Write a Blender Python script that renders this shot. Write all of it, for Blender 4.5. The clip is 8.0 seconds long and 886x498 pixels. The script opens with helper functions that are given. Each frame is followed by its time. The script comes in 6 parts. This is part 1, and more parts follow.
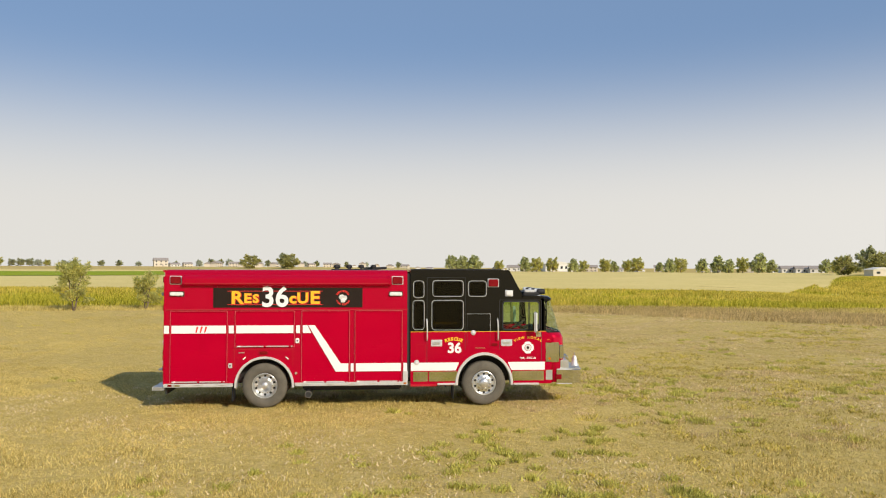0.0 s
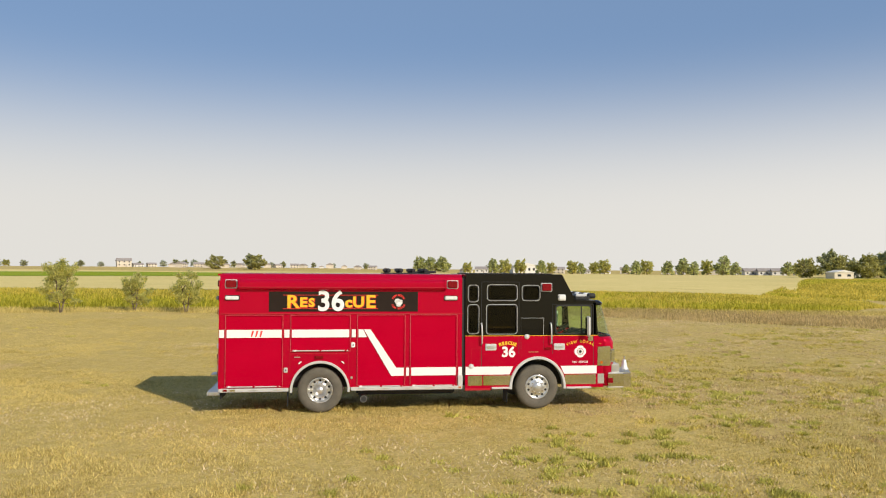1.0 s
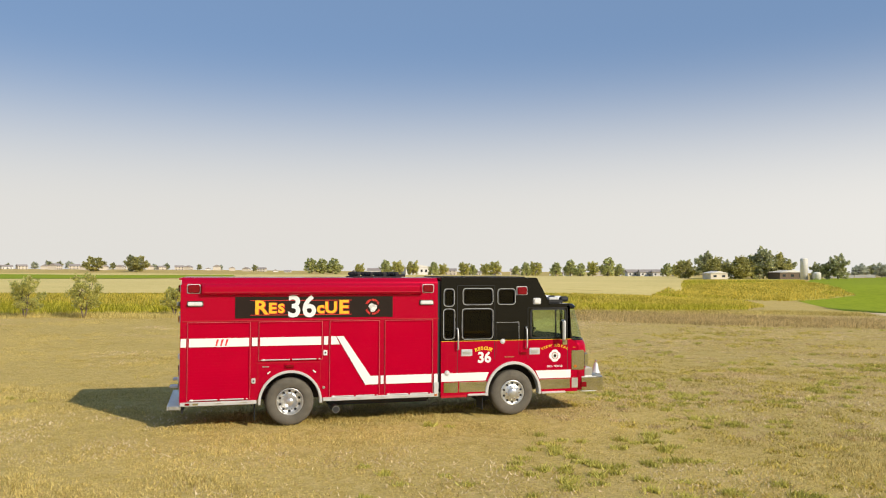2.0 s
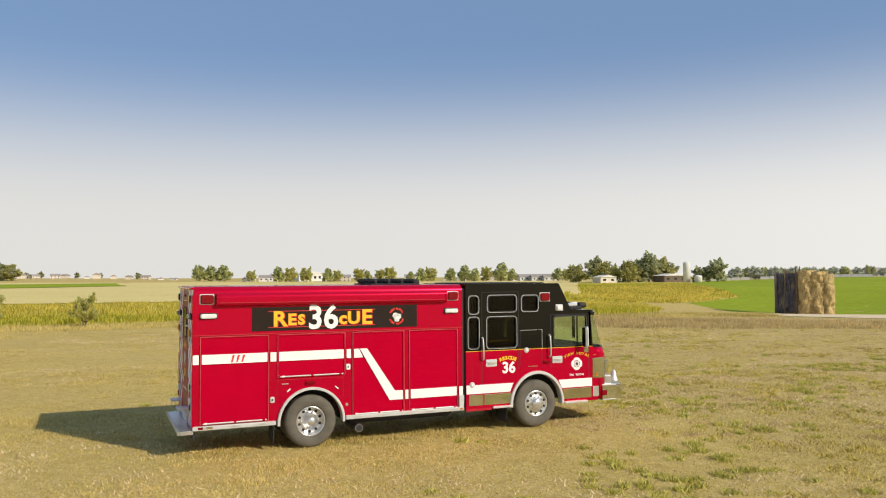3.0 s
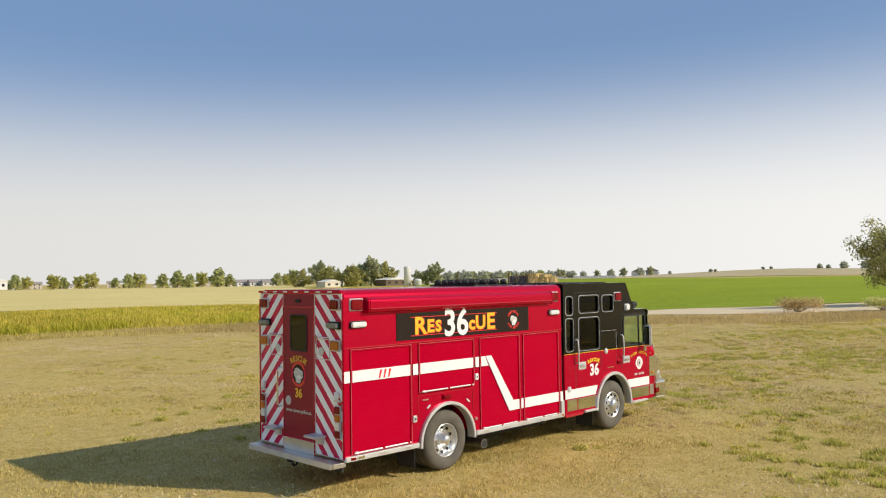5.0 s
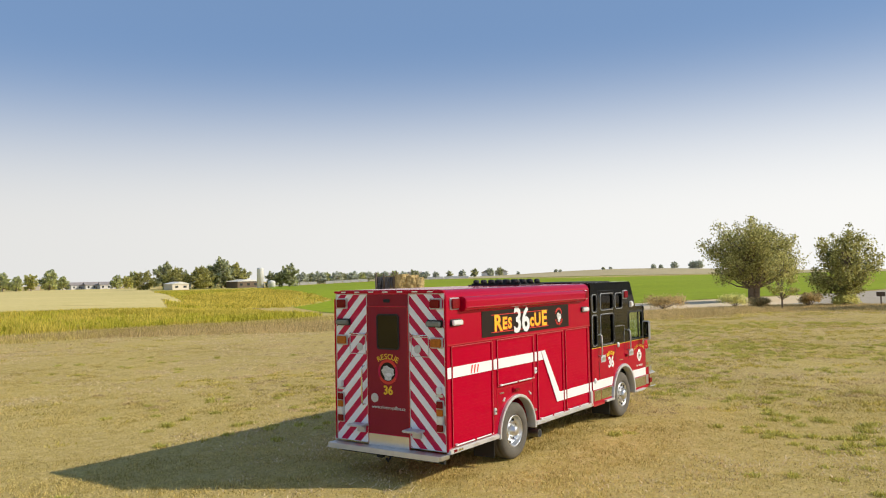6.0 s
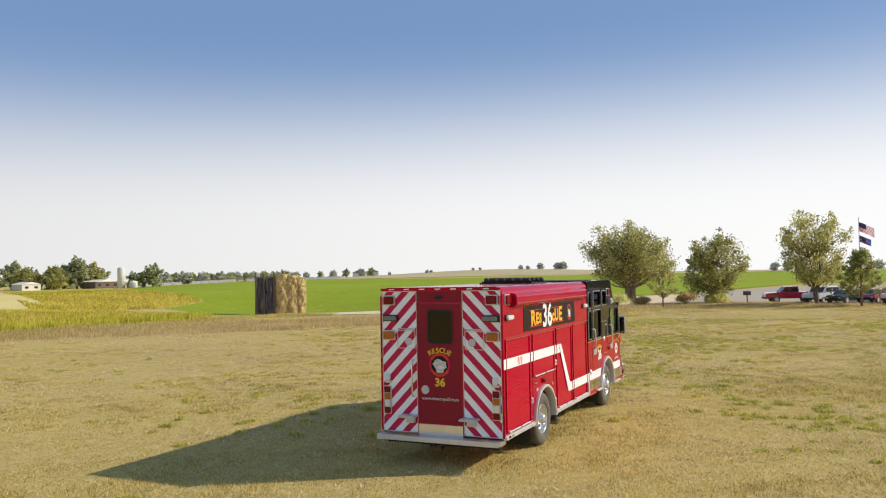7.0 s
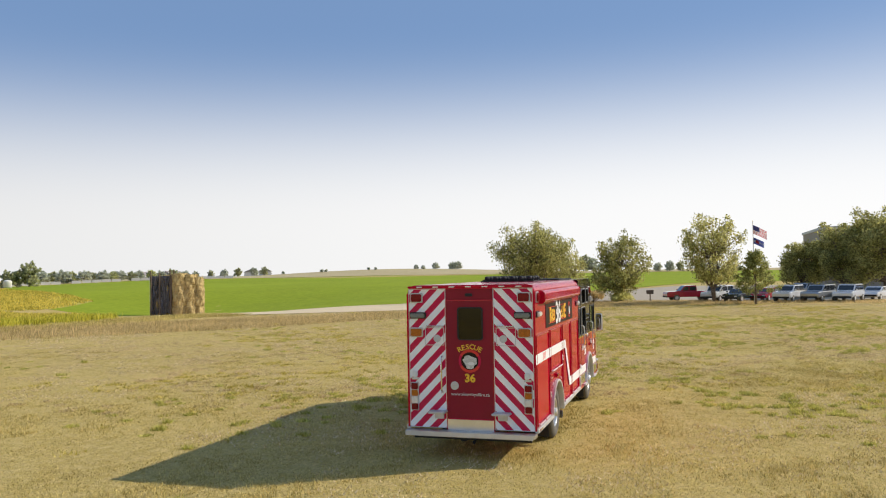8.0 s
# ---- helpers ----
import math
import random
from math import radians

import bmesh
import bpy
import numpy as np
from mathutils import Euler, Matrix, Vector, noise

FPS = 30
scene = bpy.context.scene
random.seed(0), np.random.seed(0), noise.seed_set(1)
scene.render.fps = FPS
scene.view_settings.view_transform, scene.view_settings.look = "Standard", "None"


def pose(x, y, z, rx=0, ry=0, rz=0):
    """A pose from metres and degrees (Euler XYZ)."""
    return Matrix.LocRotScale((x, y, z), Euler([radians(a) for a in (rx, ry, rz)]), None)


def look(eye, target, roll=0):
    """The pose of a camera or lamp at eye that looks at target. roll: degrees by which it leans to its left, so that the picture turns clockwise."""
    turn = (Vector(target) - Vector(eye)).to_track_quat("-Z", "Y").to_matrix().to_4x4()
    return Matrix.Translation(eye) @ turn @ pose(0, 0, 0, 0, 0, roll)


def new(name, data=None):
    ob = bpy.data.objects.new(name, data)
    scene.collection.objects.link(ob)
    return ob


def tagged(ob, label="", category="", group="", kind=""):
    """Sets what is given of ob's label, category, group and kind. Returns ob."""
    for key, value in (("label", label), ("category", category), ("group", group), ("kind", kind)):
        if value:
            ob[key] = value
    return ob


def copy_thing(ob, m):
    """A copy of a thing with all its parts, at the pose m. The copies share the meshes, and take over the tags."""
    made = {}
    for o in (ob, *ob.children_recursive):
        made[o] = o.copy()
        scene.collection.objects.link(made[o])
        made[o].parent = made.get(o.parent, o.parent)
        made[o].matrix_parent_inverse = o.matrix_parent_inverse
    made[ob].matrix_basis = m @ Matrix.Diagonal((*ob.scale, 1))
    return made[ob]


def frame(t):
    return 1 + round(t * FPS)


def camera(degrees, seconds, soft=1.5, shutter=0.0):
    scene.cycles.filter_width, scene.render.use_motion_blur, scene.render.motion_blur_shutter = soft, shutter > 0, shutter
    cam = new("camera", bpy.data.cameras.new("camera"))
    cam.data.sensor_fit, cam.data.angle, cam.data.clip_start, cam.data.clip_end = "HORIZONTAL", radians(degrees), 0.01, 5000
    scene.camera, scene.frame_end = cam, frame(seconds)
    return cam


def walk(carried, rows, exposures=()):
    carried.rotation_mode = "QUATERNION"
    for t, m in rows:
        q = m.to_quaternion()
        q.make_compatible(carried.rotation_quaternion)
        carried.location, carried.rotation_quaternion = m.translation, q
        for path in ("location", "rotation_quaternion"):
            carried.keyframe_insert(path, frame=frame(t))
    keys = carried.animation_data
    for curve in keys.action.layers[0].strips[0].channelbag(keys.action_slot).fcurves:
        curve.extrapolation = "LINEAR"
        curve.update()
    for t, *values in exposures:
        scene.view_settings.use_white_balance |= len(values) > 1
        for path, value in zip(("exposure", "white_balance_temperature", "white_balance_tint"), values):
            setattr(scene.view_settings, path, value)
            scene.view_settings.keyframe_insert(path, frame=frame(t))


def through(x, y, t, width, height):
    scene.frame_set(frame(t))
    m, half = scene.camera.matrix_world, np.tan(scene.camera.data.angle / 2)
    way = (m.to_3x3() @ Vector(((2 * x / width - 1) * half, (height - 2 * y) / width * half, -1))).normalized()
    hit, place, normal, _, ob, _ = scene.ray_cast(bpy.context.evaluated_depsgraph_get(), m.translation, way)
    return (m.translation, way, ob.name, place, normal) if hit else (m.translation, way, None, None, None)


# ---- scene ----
PATH = [
    (0, look((4.741, -19.248, 3.351), (6.619, 0.658, 3.811), 0.16)),
    (0.5, look((3.686, -19.203, 3.369), (5.870, 0.671, 3.853), 0.10)),
    (1, look((2.597, -19.043, 3.412), (5.326, 0.764, 3.909), 0.35)),
    (1.5, look((1.689, -18.695, 3.435), (5.550, 0.921, 3.974), 0.20)),
    (1.7, look((1.312, -18.465, 3.438), (5.832, 1.010, 3.968), 0.23)),
    (2.8, look((-1.097, -16.329, 3.448), (6.357, 2.218, 4.136), -0.11)),
    (3, look((-1.722, -15.975, 3.450), (6.264, 2.349, 4.146), -0.26)),
    (3.5, look((-3.019, -14.575, 3.433), (6.378, 3.065, 4.163), -0.39)),
    (4, look((-4.711, -13.050, 3.407), (6.453, 3.529, 4.136), -0.44)),
    (4.5, look((-6.240, -11.602, 3.414), (6.408, 3.872, 4.161), -0.58)),
    (4.7, look((-6.872, -11.084, 3.420), (6.314, 3.935, 4.169), -0.66)),
    (5.8, look((-10.325, -8.194, 3.470), (5.589, 3.898, 4.202), -1.14)),
    (6, look((-11.018, -7.642, 3.482), (5.386, 3.778, 4.196), -1.14)),
    (6.5, look((-12.243, -6.471, 3.508), (5.020, 3.605, 4.199), -1.16)),
    (7, look((-13.411, -5.191, 3.499), (4.660, 3.353, 4.161), -1.06)),
    (7.5, look((-14.211, -4.020, 3.532), (4.481, 3.067, 4.153), -1.10)),
    (8, look((-14.599, -2.863, 3.512), (4.462, 3.163, 4.116), -0.98)),
]
cam = camera(58.1, 8.0, soft=1.1)
walk(cam, PATH, [(0.0, 0.10, 6800, 10), (3.0, 0.10, 6680, 10), (4.5, 0.10, 6580, 10), (6.0, 0.13, 6500, 10), (7.0, 0.15, 6400, 11), (8.0, 0.15, 6400, 11)])

# ---- daylight: late-afternoon sun ahead of the truck's right side, hazy sky ----
SUN_DIR = Vector((2.96, -4.62, 3.30)).normalized()
world = bpy.data.worlds.new("sky")
scene.world = world
world.use_nodes = True
wn, wl = world.node_tree.nodes, world.node_tree.links
wn.clear()
sky = wn.new("ShaderNodeTexSky")
sky.sky_type = "NISHITA"
sky.sun_disc = False
sky.sun_elevation = radians(31.0)
sky.sun_rotation = radians(147.4)
sky.altitude = 1500
sky.air_density = 1.0
sky.dust_density = 1.5
sky.ozone_density = 2.0
bg = wn.new("ShaderNodeBackground")
bg.inputs["Strength"].default_value = 0.120
wout = wn.new("ShaderNodeOutputWorld")
# dust haze whitens the sky towards the horizon
geo = wn.new("ShaderNodeTexCoord")
sep = wn.new("ShaderNodeSeparateXYZ")
wl.new(geo.outputs["Generated"], sep.inputs[0])
haze = wn.new("ShaderNodeMapRange")
haze.interpolation_type = "SMOOTHERSTEP"
haze.inputs["From Min"].default_value = 0.04
haze.inputs["From Max"].default_value = 0.30
haze.inputs["To Min"].default_value = 0.95
haze.inputs["To Max"].default_value = 0.0
# it stands higher and brighter on the sun's side
glow = wn.new("ShaderNodeVectorMath")
glow.operation = "DOT_PRODUCT"
wl.new(geo.outputs["Generated"], glow.inputs[0])
glow.inputs[1].default_value = (0.50, -0.87, 0.0)
side = wn.new("ShaderNodeMapRange")
side.interpolation_type = "SMOOTHSTEP"
side.inputs["From Min"].default_value = -0.95
side.inputs["From Max"].default_value = 0.75
side.inputs["To Min"].default_value = 0.86
side.inputs["To Max"].default_value = 1.12
wl.new(glow.outputs["Value"], side.inputs["Value"])
height = wn.new("ShaderNodeMath")
height.operation = "MULTIPLY_ADD"
height.inputs[1].default_value = 0.35
height.inputs[2].default_value = 0.68
wl.new(side.outputs["Result"], height.inputs[0])
lower = wn.new("ShaderNodeMath")
lower.operation = "DIVIDE"
wl.new(sep.outputs["Z"], lower.inputs[0])
wl.new(height.outputs[0], lower.inputs[1])
wl.new(lower.outputs[0], haze.inputs["Value"])
veil = wn.new("ShaderNodeMix")
veil.data_type = "RGBA"
wl.new(haze.outputs["Result"], veil.inputs["Factor"])
aloft = wn.new("ShaderNodeMix")
aloft.data_type = "RGBA"
aloft.inputs["Factor"].default_value = 0.75
aloft.inputs["B"].default_value = (1.48, 2.42, 4.15, 1)
wl.new(sky.outputs["Color"], aloft.inputs["A"])
wl.new(aloft.outputs["Result"], veil.inputs["A"])
white = wn.new("ShaderNodeVectorMath")
white.operation = "SCALE"
white.inputs[0].default_value = (6.90, 6.82, 6.58)
wl.new(side.outputs["Result"], white.inputs["Scale"])
wl.new(white.outputs["Vector"], veil.inputs["B"])
wl.new(veil.outputs["Result"], bg.inputs["Color"])
wl.new(bg.outputs["Background"], wout.inputs["Surface"])

sun_data = bpy.data.lights.new("sun", "SUN")
sun_data.energy = 3.95
sun_data.angle = radians(0.55)
sun_data.color = (1.0, 0.92, 0.79)
sun = new("sun", sun_data)
sun.matrix_world = look(SUN_DIR * 60, (0, 0, 0))

# ---- materials ----
def material(name, col, rough=0.5, metal=0.0, coat=0.0, var=0.12, scale=6.0, fine=70.0, bump=0.0, island=0.0, spec=0.5, second=None):
    """A principled surface with colour variation at two scales, optional relief and variation piece by piece."""
    m = bpy.data.materials.new(name)
    m.use_nodes = True
    n, l = m.node_tree.nodes, m.node_tree.links
    b = n["Principled BSDF"]
    b.inputs["Roughness"].default_value = rough
    b.inputs["Metallic"].default_value = metal
    b.inputs["Coat Weight"].default_value = coat
    b.inputs["Coat Roughness"].default_value = 0.04
    b.inputs["Specular IOR Level"].default_value = spec
    tc = n.new("ShaderNodeTexCoord")
    big = n.new("ShaderNodeTexNoise")
    big.inputs["Scale"].default_value = scale
    big.inputs["Detail"].default_value = 3
    small = n.new("ShaderNodeTexNoise")
    small.inputs["Scale"].default_value = fine
    small.inputs["Detail"].default_value = 2
    l.new(tc.outputs["Object"], big.inputs["Vector"])
    l.new(tc.outputs["Object"], small.inputs["Vector"])
    mix = n.new("ShaderNodeMix")
    mix.data_type = "RGBA"
    lo = tuple(c * (1 - var) for c in col)
    hi = second if second else tuple(min(1.0, c * (1 + var)) for c in col)
    mix.inputs["A"].default_value = (*lo, 1)
    mix.inputs["B"].default_value = (*hi, 1)
    add = n.new("ShaderNodeMath")
    add.operation = "MULTIPLY_ADD"
    add.inputs[1].default_value = 0.6
    l.new(big.outputs["Fac"], add.inputs[0])
    half = n.new("ShaderNodeMath")
    half.operation = "MULTIPLY"
    half.inputs[1].default_value = 0.4
    l.new(small.outputs["Fac"], half.inputs[0])
    l.new(half.outputs[0], add.inputs[2])
    fac = add.outputs[0]
    if island:
        geo = n.new("ShaderNodeNewGeometry")
        isl = n.new("ShaderNodeMath")
        isl.operation = "MULTIPLY_ADD"
        isl.inputs[1].default_value = island
        l.new(geo.outputs["Random Per Island"], isl.inputs[0])
        sub = n.new("ShaderNodeMath")
        sub.operation = "SUBTRACT"
        sub.inputs[1].default_value = island / 2
        l.new(fac, sub.inputs[0])
        l.new(sub.outputs[0], isl.inputs[2])
        fac = isl.outputs[0]
    ramp = n.new("ShaderNodeMapRange")
    ramp.inputs["From Min"].default_value = 0.3
    ramp.inputs["From Max"].default_value = 0.7
    l.new(fac, ramp.inputs["Value"])
    l.new(ramp.outputs["Result"], mix.inputs["Factor"])
    l.new(mix.outputs["Result"], b.inputs["Base Color"])
    if bump:
        bp = n.new("ShaderNodeBump")
        bp.inputs["Strength"].default_value = min(1.0, bump)
        bp.inputs["Distance"].default_value = 0.01
        l.new(small.outputs["Fac"], bp.inputs["Height"])
        l.new(bp.outputs["Normal"], b.inputs["Normal"])
    return m


def glass(name, tint, gloss=0.05):
    m = bpy.data.materials.new(name)
    m.use_nodes = True
    n, l = m.node_tree.nodes, m.node_tree.links
    n.clear()
    out = n.new("ShaderNodeOutputMaterial")
    tr = n.new("ShaderNodeBsdfTransparent")
    tr.inputs["Color"].default_value = (*tint, 1)
    gl = n.new("ShaderNodeBsdfGlossy")
    gl.inputs["Roughness"].default_value = 0.02
    fr = n.new("ShaderNodeLayerWeight")
    fr.inputs["Blend"].default_value = 0.5
    pw = n.new("ShaderNodeMath")
    pw.operation = "POWER"
    pw.inputs[1].default_value = 4.0
    l.new(fr.outputs["Facing"], pw.inputs[0])
    ma = n.new("ShaderNodeMath")
    ma.operation = "MULTIPLY_ADD"
    ma.inputs[1].default_value = 0.6
    ma.inputs[2].default_value = gloss
    l.new(pw.outputs[0], ma.inputs[0])
    mx = n.new("ShaderNodeMixShader")
    l.new(ma.outputs[0], mx.inputs["Fac"])
    l.new(tr.outputs[0], mx.inputs[1])
    l.new(gl.outputs[0], mx.inputs[2])
    l.new(mx.outputs[0], out.inputs["Surface"])
    return m


RED = material("red_gloss_paint", (0.49, 0.0004, 0.027), 0.24, 0.3, 0.34, 0.05, 1.5, 200, 0.003, spec=0.05)
RED_SLAT = material("red_painted_aluminium_slats", (0.47, 0.0004, 0.024), 0.05, 0.1, 0.0, 0.06, 2.0, 150, 0.0, spec=0.10)
DOOR_RED = material("dull_maroon_door_paint", (0.27, 0.010, 0.028), 0.42, coat=0.1, var=0.10, scale=2.0, fine=30, spec=0.2)
RED_TRIM = material("red_trim", (0.55, 0.02, 0.04), 0.25, 0.3, 0.6, 0.05)
BLACK = material("black_gloss_paint", (0.005, 0.005, 0.005), 0.2, 0.0, 0.7, 0.1, 2.0, 160, 0.003, spec=0.05)
BLACK_MATT = material("black_rubber_plastic", (0.018, 0.018, 0.018), 0.7, var=0.2)
DARK_IN = material("dark_cab_lining", (0.03, 0.03, 0.032), 0.85, var=0.2)
SEAT = material("grey_seat_cloth", (0.06, 0.06, 0.065), 0.9, var=0.25)
CHROME = material("polished_chrome", (0.86, 0.86, 0.85), 0.11, 1.0, var=0.05)
ALU = material("brushed_aluminium", (0.72, 0.72, 0.71), 0.32, 1.0, var=0.08, scale=4, fine=120, bump=0.05)
ALU_DULL = material("satin_aluminium_edge", (0.66, 0.66, 0.65), 0.4, 0.45, var=0.08)
POLISHED = material("polished_aluminium_panel", (0.80, 0.80, 0.78), 0.10, 1.0, var=0.06, scale=3, fine=40, bump=0.01)
STEEL = material("satin_steel_fitting", (0.60, 0.60, 0.61), 0.38, 0.25, var=0.12, scale=14, fine=90)
TREAD = material("aluminium_tread_plate", (0.62, 0.62, 0.60), 0.36, 1.0, var=0.12, scale=10, fine=55, bump=0.5)
TYRE = material("dusty_tyre_rubber", (0.115, 0.102, 0.08), 0.9, var=0.25, scale=5, fine=60, bump=0.3)
WHITE = material("white_reflective_vinyl", (0.80, 0.80, 0.79), 0.4, var=0.04)
WHITE_CHEV = material("white_chevron_vinyl", (0.95, 0.95, 0.96), 0.4, var=0.05)
RED_CHEV = material("red_chevron_vinyl", (0.60, 0.012, 0.075), 0.4, coat=0.4, var=0.06, spec=0.1)
BANNER = material("dark_brown_banner_vinyl", (0.022, 0.014, 0.010), 0.45, var=0.2, scale=3, spec=0.15)
GOLD = material("gold_leaf_vinyl", (0.85, 0.52, 0.03), 0.35, 0.1, var=0.15, scale=12)
SCARLET = material("scarlet_vinyl", (0.70, 0.03, 0.02), 0.4, var=0.08)
PALE = material("pale_emblem_vinyl", (0.62, 0.62, 0.58), 0.5, var=0.3, scale=25)
LENS_RED = material("red_lamp_lens", (0.20, 0.003, 0.008), 0.25, coat=0.4, spec=0.1, var=0.35, scale=30, fine=90)
LENS_SMOKE = material("smoked_lamp_lens", (0.20, 0.22, 0.20), 0.2, coat=0.4, var=0.2, scale=20)
RIM = material("bright_wheel_alloy", (0.70, 0.70, 0.69), 0.28, 0.8, var=0.15, scale=9, fine=40, bump=0.15)
FRAME_EDGE = material("bright_red_frame_edge", (0.60, 0.13, 0.14), 0.35, 0.2, 0.3, 0.1)
FRAME_GREY = material("grey_window_frame", (0.55, 0.55, 0.54), 0.4, 0.4, var=0.1)
LENS_AMBER = material("amber_lamp_lens", (0.50, 0.15, 0.015), 0.3, coat=0.25, spec=0.2, var=0.3, scale=30, fine=90)
LENS_CLEAR = material("clear_lamp_lens", (0.80, 0.80, 0.78), 0.18, 0.1, 0.8, 0.12, 20)
GLASS_CAB = glass("green_tinted_cab_glass", (0.84, 0.95, 0.84))
GLASS_CREW = glass("smoked_crew_glass", (0.22, 0.21, 0.17), 0.03)
GLASS_DARK = glass("dark_door_glass", (0.10, 0.10, 0.08))
YELLOW = material("yellow_grab_strap", (0.60, 0.36, 0.02), 0.5)
MIRROR = material("tinted_mirror_glass", (0.22, 0.22, 0.22), 0.04, 1.0, var=0.02)
EXHAUST = material("sooty_exhaust_steel", (0.20, 0.19, 0.17), 0.5, 0.8, var=0.3)
# bark of the far trees, paled in colour to stand in for haze
BARK_PALE = material("haze_paled_far_bark", (0.34, 0.30, 0.24), 0.95, var=0.2)
BARK = material("grey_brown_bark", (0.19, 0.145, 0.105), 0.95, var=0.35, scale=4, fine=25, bump=0.8)


def leaf(name, a, b, scale=0.5, through=0.66):
    """Leaves: two colours piece by piece, half the light shining through."""
    m = material(name, a, 0.6, var=0.2, scale=scale, fine=scale * 8, island=0.6, second=b, spec=0.2)
    n, l = m.node_tree.nodes, m.node_tree.links
    base = n["Principled BSDF"]
    tr = n.new("ShaderNodeBsdfTranslucent")
    l.new(base.inputs["Base Color"].links[0].from_socket, tr.inputs["Color"])
    mx = n.new("ShaderNodeMixShader")
    mx.inputs["Fac"].default_value = through
    l.new(base.outputs[0], mx.inputs[1])
    l.new(tr.outputs[0], mx.inputs[2])
    l.new(mx.outputs[0], n["Material Output"].inputs["Surface"])
    return m


LEAF_OLIVE = leaf("olive_green_leaves", (0.31, 0.30, 0.095), (0.64, 0.59, 0.21), 0.5, 0.55)
LEAF_GREY = leaf("grey_green_leaves", (0.42, 0.39, 0.125), (0.78, 0.72, 0.28), 0.5, 0.6)
# these three are lightened well past real foliage, standing in for distance haze
LEAF_GREEN = leaf("haze_lightened_green_leaves", (0.48, 0.51, 0.24), (0.86, 0.86, 0.42), 0.2, 0.75)
LEAF_DARK = leaf("haze_lightened_dark_green_leaves", (0.42, 0.44, 0.25), (0.78, 0.77, 0.44), 0.2, 0.75)
LEAF_YELLOW = leaf("yellowing_leaves", (0.58, 0.57, 0.18), (0.90, 0.85, 0.34), 0.2, 0.75)
NEEDLE = leaf("pine_needles", (0.288, 0.294, 0.094), (0.600, 0.587, 0.213))
GRASS = leaf("dry_mown_grass", (0.412, 0.308, 0.078), (0.800, 0.657, 0.241), 0.15, 0.25)
GRASS_TALL = leaf("tall_dry_grass", (0.440, 0.324, 0.129), (0.813, 0.625, 0.310), 0.2, 0.6)
WEED_FRESH = leaf("fresh_weed_clumps", (0.43, 0.395, 0.07), (0.76, 0.70, 0.18), 0.5, 0.4)
WEED = leaf("green_weeds", (0.43, 0.355, 0.060), (0.82, 0.665, 0.165), 0.3, 0.4)
GRASS_GOLD = leaf("golden_mown_grass", (0.435, 0.332, 0.085), (0.833, 0.663, 0.241), 0.15, 0.2)
GRASS_PALE = leaf("bleached_straw", (0.66, 0.50, 0.26), (0.92, 0.76, 0.47), 0.3, 0.35)
GRASS_BROWN = leaf("withered_brown_grass", (0.50, 0.362, 0.165), (0.85, 0.66, 0.36), 0.3, 0.3)
CROP = leaf("ripening_crop_leaves", (0.378, 0.359, 0.030), (0.801, 0.695, 0.099), 0.04)
CROP_RIPE = leaf("ripe_crop_leaves", (0.515, 0.414, 0.055), (0.918, 0.739, 0.154), 0.04)
# pale grey-green: the haze of distance is mixed into this leaf colour
LEAF_HAZE = leaf("haze_washed_far_leaves", (0.48, 0.51, 0.38), (0.80, 0.82, 0.64), 0.2, 0.5)
STRAW = material("weathered_straw", (0.42, 0.29, 0.115), 0.95, var=0.35, scale=1.3, fine=9, bump=1.0, island=0.3, second=(0.80, 0.61, 0.29), spec=0.1)
TARP = material("dark_torn_tarpaulin", (0.300, 0.280, 0.300), 0.45, var=0.4, scale=1.5, fine=8, bump=0.3)
POLE = material("weathered_timber_pole", (0.14, 0.10, 0.07), 0.9, var=0.3, scale=3, fine=30, bump=0.6)
CONCRETE = material("pale_concrete", (0.688, 0.663, 0.600), 0.85, var=0.12, scale=0.6, fine=6)
HOUSE_WALL = material("beige_house_siding", (0.62, 0.55, 0.45), 0.8, var=0.1, scale=0.4)
HOUSE_WALL_B = material("white_house_siding", (0.72, 0.70, 0.66), 0.8, var=0.06, scale=0.4)
HOUSE_ROOF = material("grey_brown_roof_shingle", (0.32, 0.28, 0.25), 0.9, var=0.2, scale=1.0)
TAN = material("tan_block_wall", (0.36, 0.31, 0.24), 0.85, var=0.12, scale=0.4)
PANE = material("dark_window_pane", (0.03, 0.035, 0.04), 0.1, coat=0.5, var=0.2)
CAR_WHITE = material("white_car_paint", (0.75, 0.75, 0.74), 0.25, coat=1.0, var=0.03)
CAR_SILVER = material("silver_car_paint", (0.42, 0.43, 0.44), 0.3, 0.6, 1.0, 0.05)
CAR_GREEN = material("dark_green_car_paint", (0.05, 0.07, 0.06), 0.25, 0.3, 1.0, 0.1)
CAR_RED = material("red_car_paint", (0.42, 0.006, 0.028), 0.25, 0.0, 1.0, 0.06)

# ---- building helpers ----
def obj(name, bm, mat, smooth=False):
    me = bpy.data.meshes.new(name)
    bm.normal_update()
    bm.to_mesh(me)
    bm.free()
    if mat:
        me.materials.append(mat)
    if smooth:
        for p in me.polygons:
            p.use_smooth = True
    return new(name, me)


def part(name, bm, mat, parent, label="", smooth=False):
    """One mesh object under a thing or under a part."""
    o = obj(name, bm, mat, smooth)
    o.parent = parent
    if label:
        o["label"] = label
    return o


def thing(name, label, category, group="", at=(0, 0, 0), turn=0):
    e = new(name)
    e.matrix_basis = pose(*at, 0, 0, turn)
    return tagged(e, label, category, group)


def bevel(bm, width, seg=2):
    if width > 0:
        bmesh.ops.bevel(bm, geom=list(bm.edges), offset=width, segments=seg, affect="EDGES", clamp_overlap=True)
    return bm


